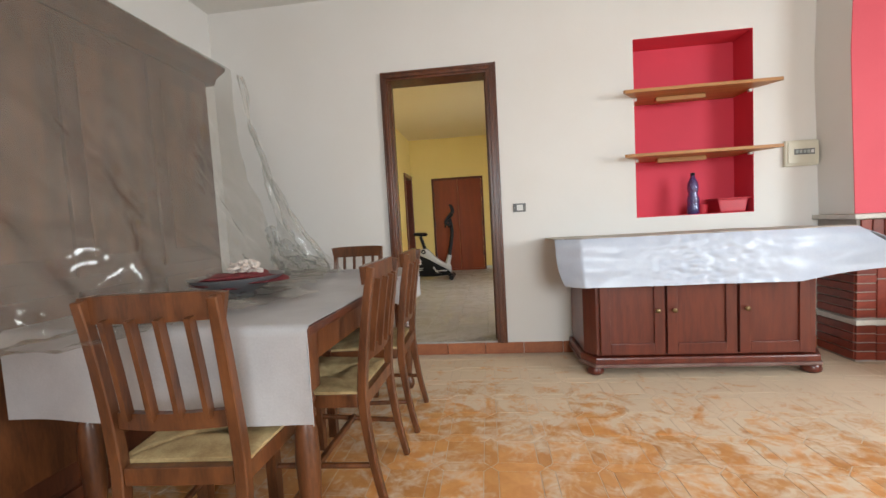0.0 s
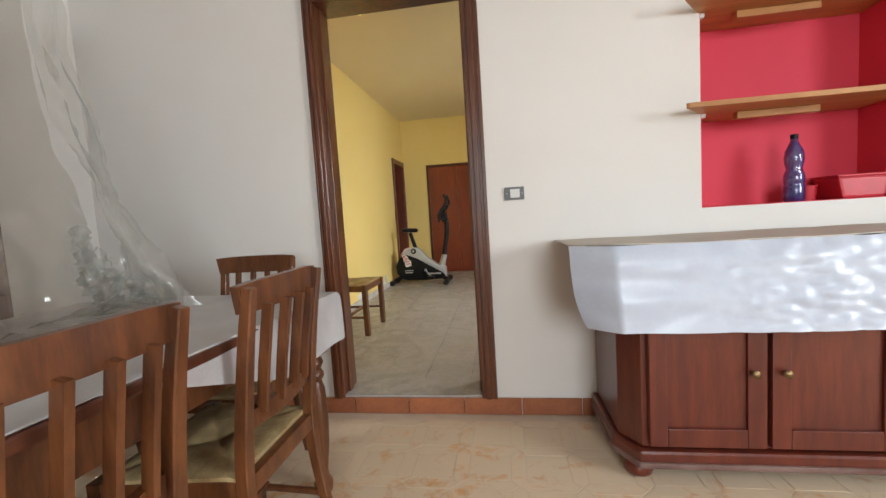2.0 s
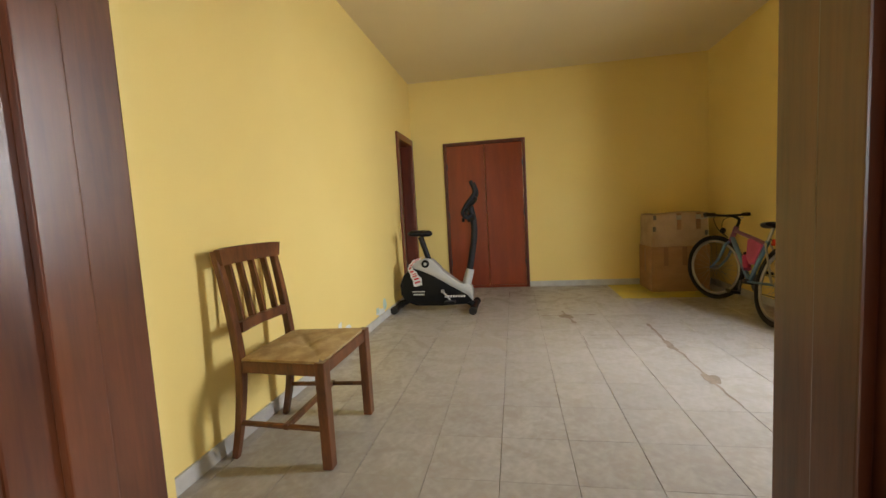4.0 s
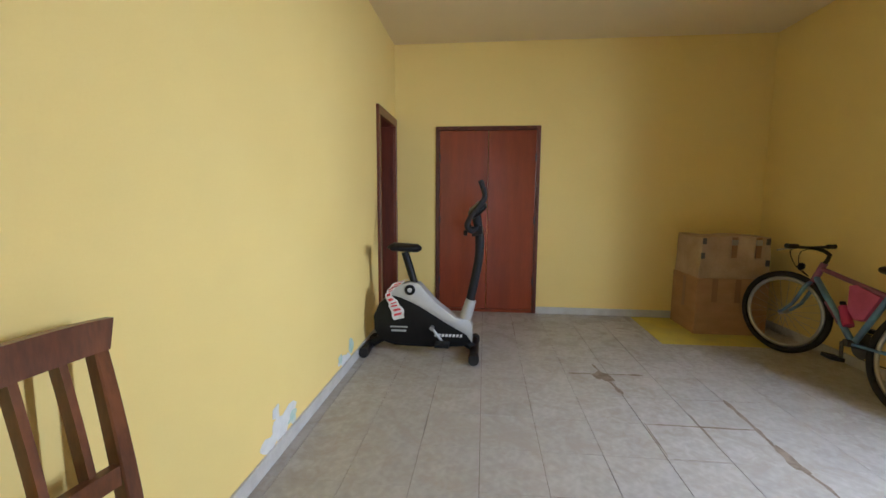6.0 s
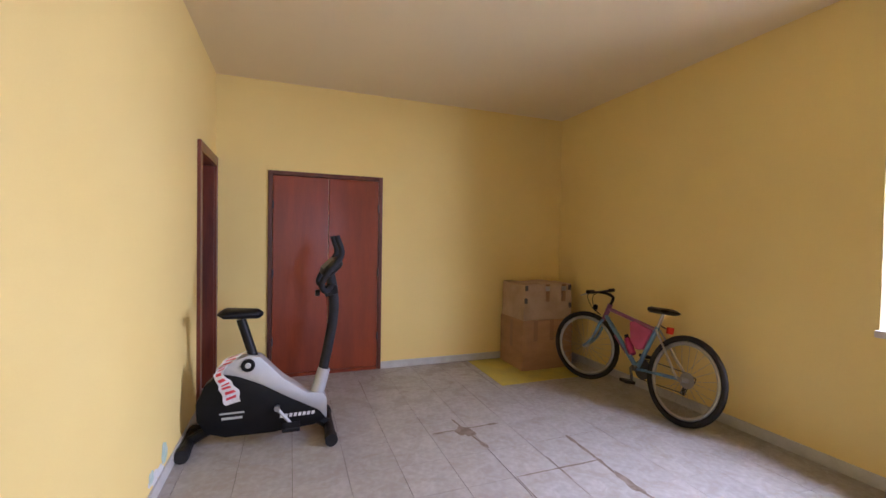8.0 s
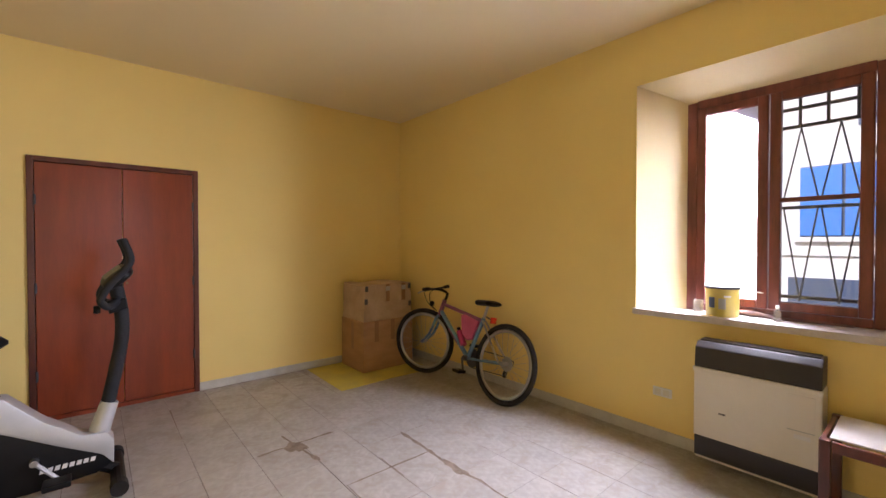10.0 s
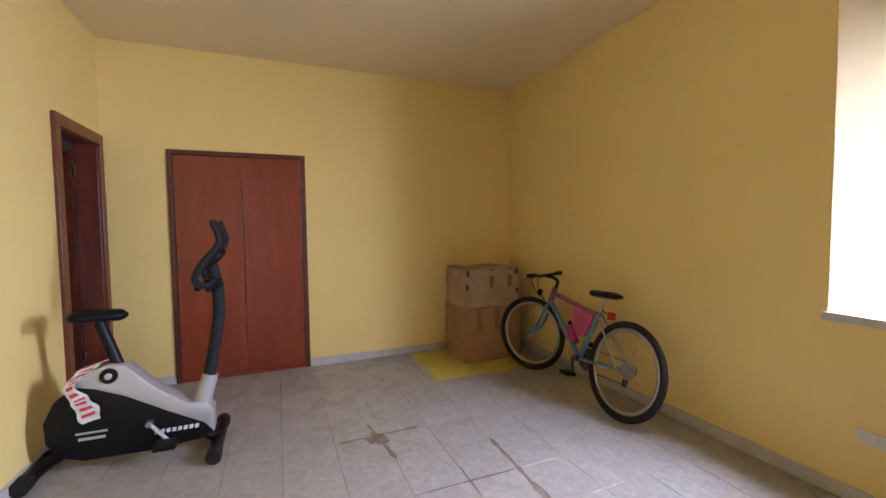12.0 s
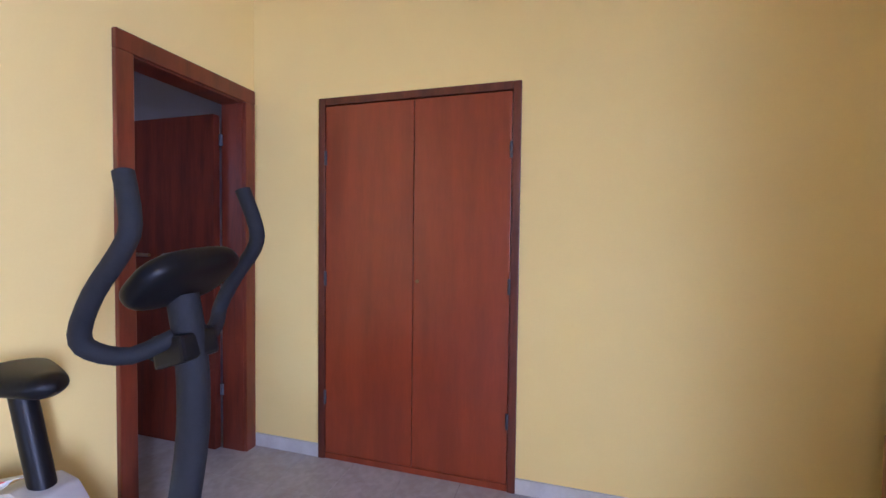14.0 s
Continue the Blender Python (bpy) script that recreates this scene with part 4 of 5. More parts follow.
def foam_flap(u, v):
    x = 0.395 + 1.70 * u
    y0 = 2.80 - 0.085 * min(1, u * 12) - 0.025 * u
    bend = min(1, v * 6)
    k = max(0.0, (u - 0.80) / 0.20)
    q = Vector((u * 12, v * 4, 1))
    crumple = 0.008 * noise.noise(q) + (0.014 * noise.noise(q * 2.7) + 0.006 * abs(noise.noise(q * 5.5))) * math.exp(-((u - 0.5) / 0.2) ** 2)
    x += 0.14 * k * v + 0.05 * max(0.0, 1 - u * 9) * v ** 3
    y = y0 - 0.022 * math.sin(bend * 1.57) - 0.03 * v - 0.20 * k * k * v + crumple
    z = 0.905 - (0.015 * bend + 0.285 * v) * (1 - 0.30 * k) + 0.02 * k * v * math.sin(k * 3)
    return (x, y, z)


def foam_end(u, v):
    """The loose corner past the sideboard's end."""
    a, b2 = Vector((2.095, 2.68, 0.899)), Vector((2.095, 3.26, 0.899))
    tip, c2 = Vector((2.235, 2.43, 0.70)), Vector((2.14, 3.22, 0.74))
    p = a.lerp(b2, u).lerp(tip.lerp(c2, u ** 0.7), v)
    return p + Vector((0, 0, 0.03 * math.sin(math.pi * v) * (1 - u)))


fs = thing("foam_sheet", "crumpled white packing foam sheet laid over the sideboard", "foam sheet")
part("top_sheet", grid(40, 10, foam_top, 0.004), M["dusty_foam"], fs, "dusty upper face", smooth=60)
part("front_flap", grid(130, 30, foam_flap, 0.004), M["foam"], fs, smooth=70)
part("end_flap", grid(14, 10, foam_end, 0.004), M["foam"], fs, smooth=70)

# ---- niche shelves and what stands there ----
for z in (1.455, 1.900):
    sh = thing("shelf", "honey-coloured pine shelf board fitted in the red niche", "shelf", "niche shelves")
    part("board", prism([(0.965, YW - 0.155), (1.985, YW - 0.155), (1.995, YW - 0.145), (1.90, YW - 0.004), (1.885, YW + 0.0), (1.885, YW + 0.233), (1.079, YW + 0.233), (1.079, YW + 0.0), (1.062, YW - 0.004), (0.955, YW - 0.145)], "z", z - 0.011, z + 0.011, 0.002), M["shelf_wood"], sh)
    part("cleat", box(1.24, YW + 0.02, z - 0.042, 1.58, YW + 0.06, z - 0.0115, 0.003), M["shelf_wood"], sh)
    part("peg", box(1.865, YW + 0.004, z - 0.03, 1.888, YW + 0.03, z - 0.0115, 0.002), M["white_plastic"], sh)
    part("peg", box(1.0765, YW + 0.004, z - 0.03, 1.098, YW + 0.03, z - 0.0115, 0.002), M["white_plastic"], sh)
bt = thing("bottle", "empty blue plastic water bottle with a dark cap", "bottle", at=pose(1.505, YW + 0.07, 1.016))
part("body", turned([(0.036, 0), (0.041, 0.008), (0.041, 0.07), (0.037, 0.08), (0.041, 0.09), (0.041, 0.12), (0.030, 0.15), (0.036, 0.175), (0.039, 0.20), (0.034, 0.235), (0.016, 0.275), (0.013, 0.29)], 24), M["blue_pet"], bt, smooth=50)
part("cap", turned([(0.0155, 0.288), (0.0155, 0.308), (0.013, 0.31)], 18), M["black"], bt)
tub = thing("tub", "red plastic tub with a wide rim", "tub", at=pose(1.765, YW + 0.11, 1.016))
part("body", prism([(-0.085, 0), (0.085, 0), (0.105, 0.10), (-0.105, 0.10)], "y", -0.08, 0.08, 0.012), M["red_plastic"], tub)
part("rim", box(-0.113, -0.09, 0.098, 0.113, 0.09, 0.108, 0.004), M["red_plastic"], tub)
cp = thing("cup", "small dark red plastic cup", "cup", at=pose(1.60, YW + 0.14, 1.016))
part("body", turned([(0.035, 0), (0.045, 0.07), (0.042, 0.07), (0.030, 0.005)], 20), M["red_plastic"], cp, smooth=50)

# ---- wall fittings ----
sw = thing("light_switch", "white rocker switch in a dark grey wall plate", "light switch")
part("plate", box(0.165, YW - 0.009, 1.108, 0.262, YW - 0.001, 1.172, 0.003), M["grey_plastic"], sw)
part("rocker", box(0.193, YW - 0.014, 1.119, 0.240, YW - 0.0095, 1.161, 0.002), M["white_plastic"], sw)
for x in (0.178, 0.252):
    part("screw", turned([(0.004, 0), (0.004, 0.002), (0.002, 0.003)], 8), M["steel"], sw).matrix_local = pose(x, YW - 0.009, 1.14, 90, 0, 0)
fb = thing("fuse_box", "cream plastic fuse box with a row of breakers", "fuse box")
part("case", box(2.078, YW - 0.030, 1.318, 2.298, YW - 0.001, 1.498, 0.008), M["cream_plastic"], fb)
part("lid", box(2.092, YW - 0.038, 1.334, 2.284, YW - 0.0305, 1.482, 0.004), M["cream_plastic"], fb)
part("breaker_window", box(2.13, YW - 0.0405, 1.395, 2.262, YW - 0.0385, 1.435, 0.001), M["grey_plastic"], fb)
for k in range(5):
    part("breaker", box(2.136 + 0.025 * k, YW - 0.046, 1.404, 2.153 + 0.025 * k, YW - 0.041, 1.426, 0.001), M["print_white" if k > 3 else "print_grey"], fb)

# ---- fireplace ----
FX0, FX1, FY = 2.305, 3.95, 2.965
fp = thing("fireplace", "red brick fireplace with stone ledges under a coral hood", "fireplace")
hood = part("hood", prism([(FX0 + 0.012, 0.968), (FX1, 0.968), (FX1, DZ - 0.002), (FX0 + 0.005, DZ - 0.002), (FX0 - 0.02, 2.0)], "y", FY + 0.03, YW - 0.001), M["white_wall"], fp, "white chimney hood flank")
part("hood_front", prism([(FX0 + 0.012, 0.968), (FX1, 0.968), (FX1, DZ - 0.002), (FX0 + 0.005, DZ - 0.002), (FX0 - 0.02, 2.0)], "y", FY + 0.024, FY + 0.030), M["coral"], fp, "coral red painted hood front")
part("paint_chip", patch_of((2.90, FY + 0.0238, 2.27), (1, 0, 0), (0, 0, 1), (0.105, 0.085), 3.3, 0.002, (0, -1, 0), 26), M["chip"], fp)
part("mantel", box(FX0 - 0.035, FY - 0.035, 0.935, FX1 + 0.03, YW - 0.002, 0.966, 0.004), M["marble"], fp, "pale stone mantel slab")
part("hearth_slab", box(FX0 - 0.02, FY - 0.03, 0.250, FX1 + 0.02, YW - 0.002, 0.284, 0.004), M["marble"], fp, "pale stone hearth slab")
OX0, OX1, OZT = 2.575, 3.60, 0.775
part("mortar_core", box(FX0 + 0.006, FY + 0.006, 0.001, FX1 - 0.006, YW - 0.003, 0.249), M["mortar"], fp)
for x0, x1 in ((FX0 + 0.006, OX0 - 0.002), (OX1 + 0.002, FX1 - 0.006)):
    part("mortar_core", box(x0, FY + 0.006, 0.285, x1, YW - 0.003, 0.934), M["mortar"], fp)
part("mortar_core", box(OX0 - 0.002, FY + 0.006, 0.815, OX1 + 0.002, YW - 0.003, 0.934), M["mortar"], fp)
part("lintel", box(OX0 - 0.001, FY + 0.02, OZT, OX1 + 0.001, FY + 0.2, 0.814, 0.003), M["marble"], fp, "dusty pale lintel")
for q in ((OX0 + 0.001, YW - 0.012, 0.286, OX1 - 0.001, YW - 0.004, OZT + 0.03), (OX0 - 0.0018, FY + 0.06, 0.286, OX0 + 0.008, YW - 0.0125, OZT - 0.012),
          (OX1 - 0.008, FY + 0.06, 0.286, OX1 + 0.0018, YW - 0.0125, OZT - 0.012), (OX0 + 0.01, FY + 0.08, 0.2845, OX1 - 0.01, YW - 0.013, 0.289),
          (OX0 + 0.009, FY + 0.21, OZT - 0.01, OX1 - 0.009, YW - 0.013, OZT + 0.03)):
    part("firebox_slab", box(*q), M["soot"], fp, "soot-blackened firebox slab")
part("ash_drawer", box(2.72, FY - 0.045, 0.222, 3.12, FY - 0.005, 0.2495, 0.004), M["iron"], fp)

# ---- covered crate by the hearth ----
cr = thing("covered_crate", "open crate wrapped in a crumpled white plastic cover", "crate", at=pose(2.98, 2.42, 0))


def wrap(u, v):
    a = 2 * math.pi * u
    ca, sa = math.cos(a), math.sin(a)
    k = (abs(ca) ** 5 + abs(sa) ** 5) ** -0.2
    r = 0.245 + 0.095 * v
    w = 1 + 0.03 * noise.noise(Vector((ca * 2.5, sa * 2.5, v * 3)))
    return (r * 1.05 * k * ca * w, r * 0.85 * k * sa * w, 0.01 + 0.50 * v)


bm = grid(64, 14, wrap)
bmesh.ops.remove_doubles(bm, verts=bm.verts, dist=0.0005)
bmesh.ops.solidify(bm, geom=bm.faces[:], thickness=0.006)
part("cover", bm, M["sack"], cr, smooth=60)
part("crate", box(-0.225, -0.185, 0, 0.225, 0.185, 0.40, 0.008), M["card"], cr, "box inside")

# ---- exercise bike ----
ex = thing("exercise_bike", "black and silver upright exercise bike by a yellow wall", "exercise bike")
EY = 6.965
body = [(-1.30, 0.53), (-1.37, 0.47), (-1.415, 0.37), (-1.41, 0.27), (-1.36, 0.19), (-1.26, 0.155), (-1.0, 0.150), (-0.76, 0.165), (-0.695, 0.20), (-0.70, 0.275), (-0.78, 0.35), (-0.93, 0.415), (-1.10, 0.505), (-1.2, 0.545)]
part("shell", prism(body, "y", EY - 0.047, EY + 0.047, 0.014), M["black"], ex, "glossy black flywheel shell", smooth=40)
silver = [(-1.315, 0.54), (-1.27, 0.588), (-1.14, 0.630), (-1.075, 0.618), (-0.95, 0.482), (-0.81, 0.375), (-0.715, 0.365), (-0.688, 0.32), (-0.69, 0.195), (-0.735, 0.255), (-0.90, 0.348), (-1.08, 0.458), (-1.20, 0.512)]
part("silver_cover", prism(silver, "y", EY - 0.054, EY + 0.054, 0.010), M["silver"], ex, "silver plastic upper cover", smooth=40)
dial = part("dial", turned([(0.038, 0), (0.038, 0.010), (0.030, 0.014), (0.024, 0.010), (0.001, 0.010)], 24), M["black"], ex, smooth=40)
dial.matrix_local = pose(-1.14, EY - 0.054, 0.575, 90, 0, 0)
part("dial_hub", turned([(0.016, 0), (0.016, 0.008), (0.012, 0.011)], 16), M["silver"], dial).matrix_local = pose(0, 0, 0.009)
part("post_socket", tube([(-0.765, EY, 0.30), (-0.728, EY, 0.42), (-0.703, EY, 0.505)], [0.048, 0.042, 0.038], 16), M["silver"], ex, smooth=50)
part("post", tube([(-0.712, EY, 0.49), (-0.678, EY, 0.66), (-0.650, EY, 0.83), (-0.652, EY, 0.98), (-0.676, EY, 1.11)], 0.031, 16), M["foam_grip"], ex, "padded curved handlebar post", smooth=50)
cb = bmesh.new()
bmesh.ops.create_icosphere(cb, subdivisions=4, radius=1)
for v in cb.verts:
    q = v.co
    n4 = (abs(q.x) ** 3 + abs(q.y) ** 3 + abs(q.z) ** 3) ** (-1 / 3)
    v.co = Vector((q.x * n4 * 0.075, q.y * n4 * 0.122, q.z * n4 * 0.033))
con = part("console", cb, M["black"], ex, "rounded black display console", smooth=50)
con.matrix_local = pose(-0.668, EY, 1.15, 6, -42, 0)
part("display", box(-0.045, -0.06, 0.029, 0.045, 0.06, 0.0345, 0.002), M["grey_plastic"], con)
part("bracket", prism([(-0.702, 0.96), (-0.622, 0.985), (-0.632, 1.04), (-0.712, 1.03)], "y", EY - 0.045, EY + 0.045, 0.008), M["black"], ex)
for s in (-1, 1):
    part("handlebar", tube([(-0.665, EY + s * 0.03, 1.03), (-0.70, EY + s * 0.09, 1.005), (-0.727, EY + s * 0.140, 1.025), (-0.733, EY + s * 0.156, 1.06), (-0.69, EY + s * 0.160, 1.135), (-0.632, EY + s * 0.157, 1.205),
                            (-0.618, EY + s * 0.148, 1.255), (-0.648, EY + s * 0.138, 1.345)], 0.0175, 12), M["foam_grip"], ex, "foam-covered handlebar horn", smooth=60)
part("tension_knob", turned([(0.018, 0), (0.022, 0.012), (0.018, 0.028)], 14), M["black"], ex).matrix_local = pose(-0.735, EY, 0.985, 0, -90, 0)
part("seat_post", tube([(-1.115, EY, 0.61), (-1.185, EY, 0.84)], 0.027, 14, rings=1), M["black"], ex, smooth=50)


def saddle(u, v):
    a = 2 * math.pi * v
    x = -0.115 + 0.245 * u
    w = 0.115 * (1 - u) ** 0.7 * (0.35 + 0.65 * min(1, u * 5 + 0.25)) + 0.026 * min(1, (1 - u) * 8 + 0.2)
    h = 0.030 * (min(1, u * 6 + 0.2)) * min(1, (1 - u) * 6 + 0.3)
    return (x, w * math.cos(a), h * math.sin(a) + 0.012 * (1 - u))


sd = grid(20, 24, saddle)
bmesh.ops.remove_doubles(sd, verts=sd.verts, dist=0.0003)
bmesh.ops.holes_fill(sd, edges=[e for e in sd.edges if e.is_boundary])
bmesh.ops.recalc_face_normals(sd, faces=sd.faces)
me_saddle = mesh_of("saddle", sd, M["black"], 50)
s1 = new("seat", me_saddle)
s1.parent = ex
s1.matrix_local = pose(-1.19, EY, 0.868) @ Matrix.Diagonal((0.98, 0.85, 1, 1))
for x, ya, yb in ((-0.675, 6.735, 7.205), (-1.455, 6.79, 7.13)):
    ft = part("stabiliser", tube([(x, ya + 0.03, STEP + 0.036), (x, yb - 0.03, STEP + 0.036)], 0.032, 14, rings=1), M["black"], ex)
    for y0 in (ya, yb - 0.06):
        part("end_cap", tube([(x, y0, STEP + 0.037), (x, y0 + 0.06, STEP + 0.037)], 0.037, 14, rings=1), M["rubber"], ft)
part("foot_arm", tube([(-1.35, EY, 0.20), (-1.45, EY, 0.145)], 0.03, 10, rings=1), M["black"], ex)
part("foot_arm", tube([(-0.75, EY, 0.19), (-0.68, EY, 0.145)], 0.03, 10, rings=1), M["black"], ex)
for s, tip in ((-1, (-0.90, 0.205)), (1, (-1.06, 0.40))):
    root = (-0.98, 0.302)
    c = part("crank", tube([(root[0], EY + s * 0.066, root[1]), (tip[0], EY + s * 0.078, tip[1])], 0.010, 8, rings=1), M["silver"], ex)
    part("pedal", box(tip[0] - 0.05, EY + s * 0.13 - 0.045, tip[1] - 0.012, tip[0] + 0.05, EY + s * 0.13 + 0.045, tip[1] + 0.014, 0.006), M["black"], c)
    part("axle", tube([(root[0], EY + s * 0.04, root[1]), (root[0], EY + s * 0.08, root[1])], 0.016, 10, rings=1), M["steel"], c)
# plain bars in place of the maker's lettering
for x0, z0, x1, z1 in ((-1.29, 0.293, -1.16, 0.303), (-1.28, 0.262, -1.17, 0.276)):
    part("marking", box(x0, EY - 0.0486, z0, x1, EY - 0.0472, z1), M["print_grey"], ex)
for k in range(8):
    part("marking", prism([(-0.965 + 0.026 * k, 0.235), (-0.947 + 0.026 * k, 0.235), (-0.942 + 0.026 * k, 0.256), (-0.960 + 0.026 * k, 0.256)], "y", EY - 0.0486, EY - 0.0472), M["print_white"], ex)


def ribbon(u, v):
    pts = [Vector((-1.175, EY + 0.01, 0.638)), Vector((-1.245, EY - 0.045, 0.612)), Vector((-1.295, EY - 0.066, 0.545)), Vector((-1.25, EY - 0.062, 0.46)), Vector((-1.215, EY - 0.056, 0.365))]
    s = u * 4
    i = min(3, int(s))
    p = pts[i].lerp(pts[i + 1], s - i)
    return p + Vector(((0.034 + 0.010 * math.sin(u * 9)) * (v - 0.5) * 2 + 0.006 * math.sin(u * 31), 0.007 * math.sin(u * 26 + v * 3) - 0.007, 0.022 * (v - 0.5) + 0.006 * math.sin(u * 17)))


rb = part("warning_tape", grid(30, 4, ribbon, 0.0012), M["print_white"], ex, "white tape with red print")
for k in range(11):
    u0 = 0.12 + 0.078 * k
    part("print", grid(2, 2, lambda u, v, u0=u0: ribbon(u0 + 0.038 * u, 0.2 + 0.6 * v) + Vector((0, -0.0025, 0))), M["print_red"], rb)

# ---- bicycle ----
lean = 11.5
R = 0.305
cy = thing("bicycle", "child's pale blue and purple mountain bike leaning on a wall", "bicycle",
           at=Matrix.Translation((1.558, 6.30, STEP)) @ Matrix.Rotation(radians(88.7), 4, "Z") @ Matrix.Rotation(radians(lean), 4, "X"))
# local x is forward, y to its left, z up
hubR, hubF, bb = Vector((0, 0, R)), Vector((1.0, 0, R)), Vector((0.405, 0, 0.265))
seat_top, head_t, head_b = Vector((0.285, 0, 0.615)), Vector((0.815, 0, 0.70)), Vector((0.850, 0, 0.59))


def bar(name, pts, r, mat, parent, label="", rings=1, sides=10):
    return part(name, tube(pts, r, sides, rings=rings), M[mat], parent, label, smooth=50)


def wheel_at(m, parent):
    w = part("wheel", ring_wheel(R - 0.055, 0.011, 44, 8, 1.3), M["steel"], parent, "steel rim with thin spokes", smooth=60)
    w.matrix_local = m
    part("tyre", ring_wheel(R - 0.021, 0.0205, 48, 10), M["rubber"], w, "worn black tyre", smooth=60)
    part("hub", tube([(0, -0.04, 0), (0, 0.04, 0)], 0.018, 12, rings=1), M["steel"], w)
    for k in range(24):
        a = 2 * math.pi * k / 24
        off = 0.5 if k % 2 else -0.5
        part("spoke", tube([(0.017 * math.cos(a + off), 0.03 * (1 if k % 4 < 2 else -1), 0.017 * math.sin(a + off)), ((R - 0.058) * math.cos(a), 0, (R - 0.058) * math.sin(a))], 0.0011, 4, rings=1), M["steel"], w)
    return w


wheel_at(Matrix.Translation(hubR), cy)
bar("top_tube", [seat_top + Vector((0.01, 0, -0.025)), head_t + Vector((0.008, 0, -0.03))], 0.016, "cycle_purple", cy, "purple top tube")
bar("down_tube", [bb, head_b + Vector((-0.003, 0, 0.02))], 0.019, "cycle_blue", cy)
bar("down_tube_band", [bb.lerp(head_b, 0.30), bb.lerp(head_b, 0.62)], 0.0198, "cycle_purple", cy)
bar("seat_tube", [bb, seat_top], 0.017, "cycle_blue", cy)
bar("head_tube", [head_b + Vector((0.004, 0, -0.02)), head_t + Vector((-0.003, 0, 0.01))], 0.021, "cycle_purple", cy)
for s in (-1, 1):
    bar("chain_stay", [bb + Vector((-0.02, s * 0.02, 0)), Vector((0.01, s * 0.055, R))], 0.009, "cycle_blue", cy)
    bar("seat_stay", [seat_top + Vector((-0.005, s * 0.018, -0.02)), Vector((0.01, s * 0.055, R))], 0.008, "steel", cy)
bar("bottom_bracket", [bb + Vector((0, -0.05, 0)), bb + Vector((0, 0.05, 0))], 0.022, "iron", cy)
bar("seat_pin", [seat_top, seat_top + Vector((-0.028, 0, 0.105))], 0.012, "steel", cy)
s2 = new("saddle", me_saddle)
s2.parent = cy
s2.matrix_local = pose(0.275, 0, 0.735) @ Matrix.Diagonal((1.0, 0.72, 0.8, 1))
part("reflector", box(0.165, -0.028, 0.585, 0.185, 0.028, 0.635, 0.005), M["reflector"], cy, "red rear reflector")
bar("reflector_arm", [(0.185, 0, 0.61), (0.26, 0, 0.63)], 0.005, "iron", cy)
cw = part("chainring", turned([(0.075, -0.003), (0.078, 0), (0.075, 0.003)], 32), M["iron"], cy)
cw.matrix_local = Matrix.Translation(bb + Vector((0, -0.055, 0))) @ Matrix.Rotation(radians(90), 4, "X")
cs = part("cassette", turned([(0.055, 0), (0.055, 0.004), (0.043, 0.010), (0.043, 0.014), (0.030, 0.020)], 28), M["steel"], cy)
cs.matrix_local = Matrix.Translation(hubR + Vector((0, -0.025, 0))) @ Matrix.Rotation(radians(90), 4, "X")
part("chain", tube([(0.405, -0.055, 0.343), (0.0, -0.042, R + 0.047), (-0.047, -0.042, R), (-0.005, -0.042, R - 0.05), (0.03, -0.042, 0.215), (0.1, -0.045, 0.205), (0.405, -0.055, 0.188)], 0.004, 6, rings=2), M["iron"], cy)
part("derailleur", prism([(0.0, R - 0.02), (0.03, R - 0.03), (0.055, 0.20), (0.02, 0.195)], "y", -0.06, -0.045, 0.003), M["black"], cy)
for s, dx, dz in ((1, -0.10, -0.125), (-1, 0.10, 0.125)):
    c = bar("crank", [bb + Vector((0, s * 0.065, 0)), bb + Vector((dx * 0.55, s * 0.085, dz * 0.75))], 0.010, "iron", cy)
    e = bb + Vector((dx * 0.55, s * 0.13, dz * 0.75))
    part("pedal", box(e.x - 0.04, e.y - 0.04, e.z - 0.012, e.x + 0.04, e.y + 0.04, e.z + 0.012, 0.004), M["black"], c)
part("frame_bag", prism([(0.32, 0.580), (0.50, 0.618), (0.545, 0.605), (0.505, 0.46), (0.435, 0.405), (0.372, 0.425)], "y", -0.022, 0.022, 0.008), M["pink"], cy, "pink fabric frame bag", smooth=40)
bt2 = part("drink_bottle", tube([(0.475, 0.0, 0.36), (0.505, 0.0, 0.395), (0.555, 0.0, 0.465)], [0.028, 0.030, 0.027], 14), M["magenta"], cy, "magenta drink bottle", smooth=50)
part("bottle_cap", tube([(0.556, 0, 0.466), (0.574, 0, 0.49)], 0.017, 12, rings=1), M["black"], bt2)
# the steered front end
axis = (head_t - head_b).normalized()
steer = Matrix.Translation(head_b) @ Matrix.Rotation(radians(27), 4, axis) @ Matrix.Translation(-head_b)
front = part("fork", tube([head_b + Vector((0.006, 0, -0.025)), head_b + Vector((0.012, 0, -0.035))], 0.024, 10, rings=1), M["cycle_purple"], cy, "purple and blue front fork")
front.matrix_local = steer
for s in (-1, 1):
    part("fork_leg", tube([head_b + Vector((0.012, s * 0.01, -0.03)), head_b + Vector((0.02, s * 0.048, -0.055)), head_b + Vector((0.075, s * 0.05, -0.20)), hubF + Vector((0, s * 0.05, 0))], [0.013, 0.014, 0.012, 0.009], 8, rings=2), M["cycle_blue"], front, smooth=50)
wheel_at(steer @ Matrix.Translation(hubF), cy)
hb = part("handlebar", tube([(0.895, -0.27, 0.815), (0.915, -0.12, 0.805), (0.92, 0, 0.80), (0.915, 0.12, 0.805), (0.895, 0.27, 0.815)], 0.011, 10), M["black"], cy, "flat black handlebar", smooth=50)
hb.matrix_local = steer
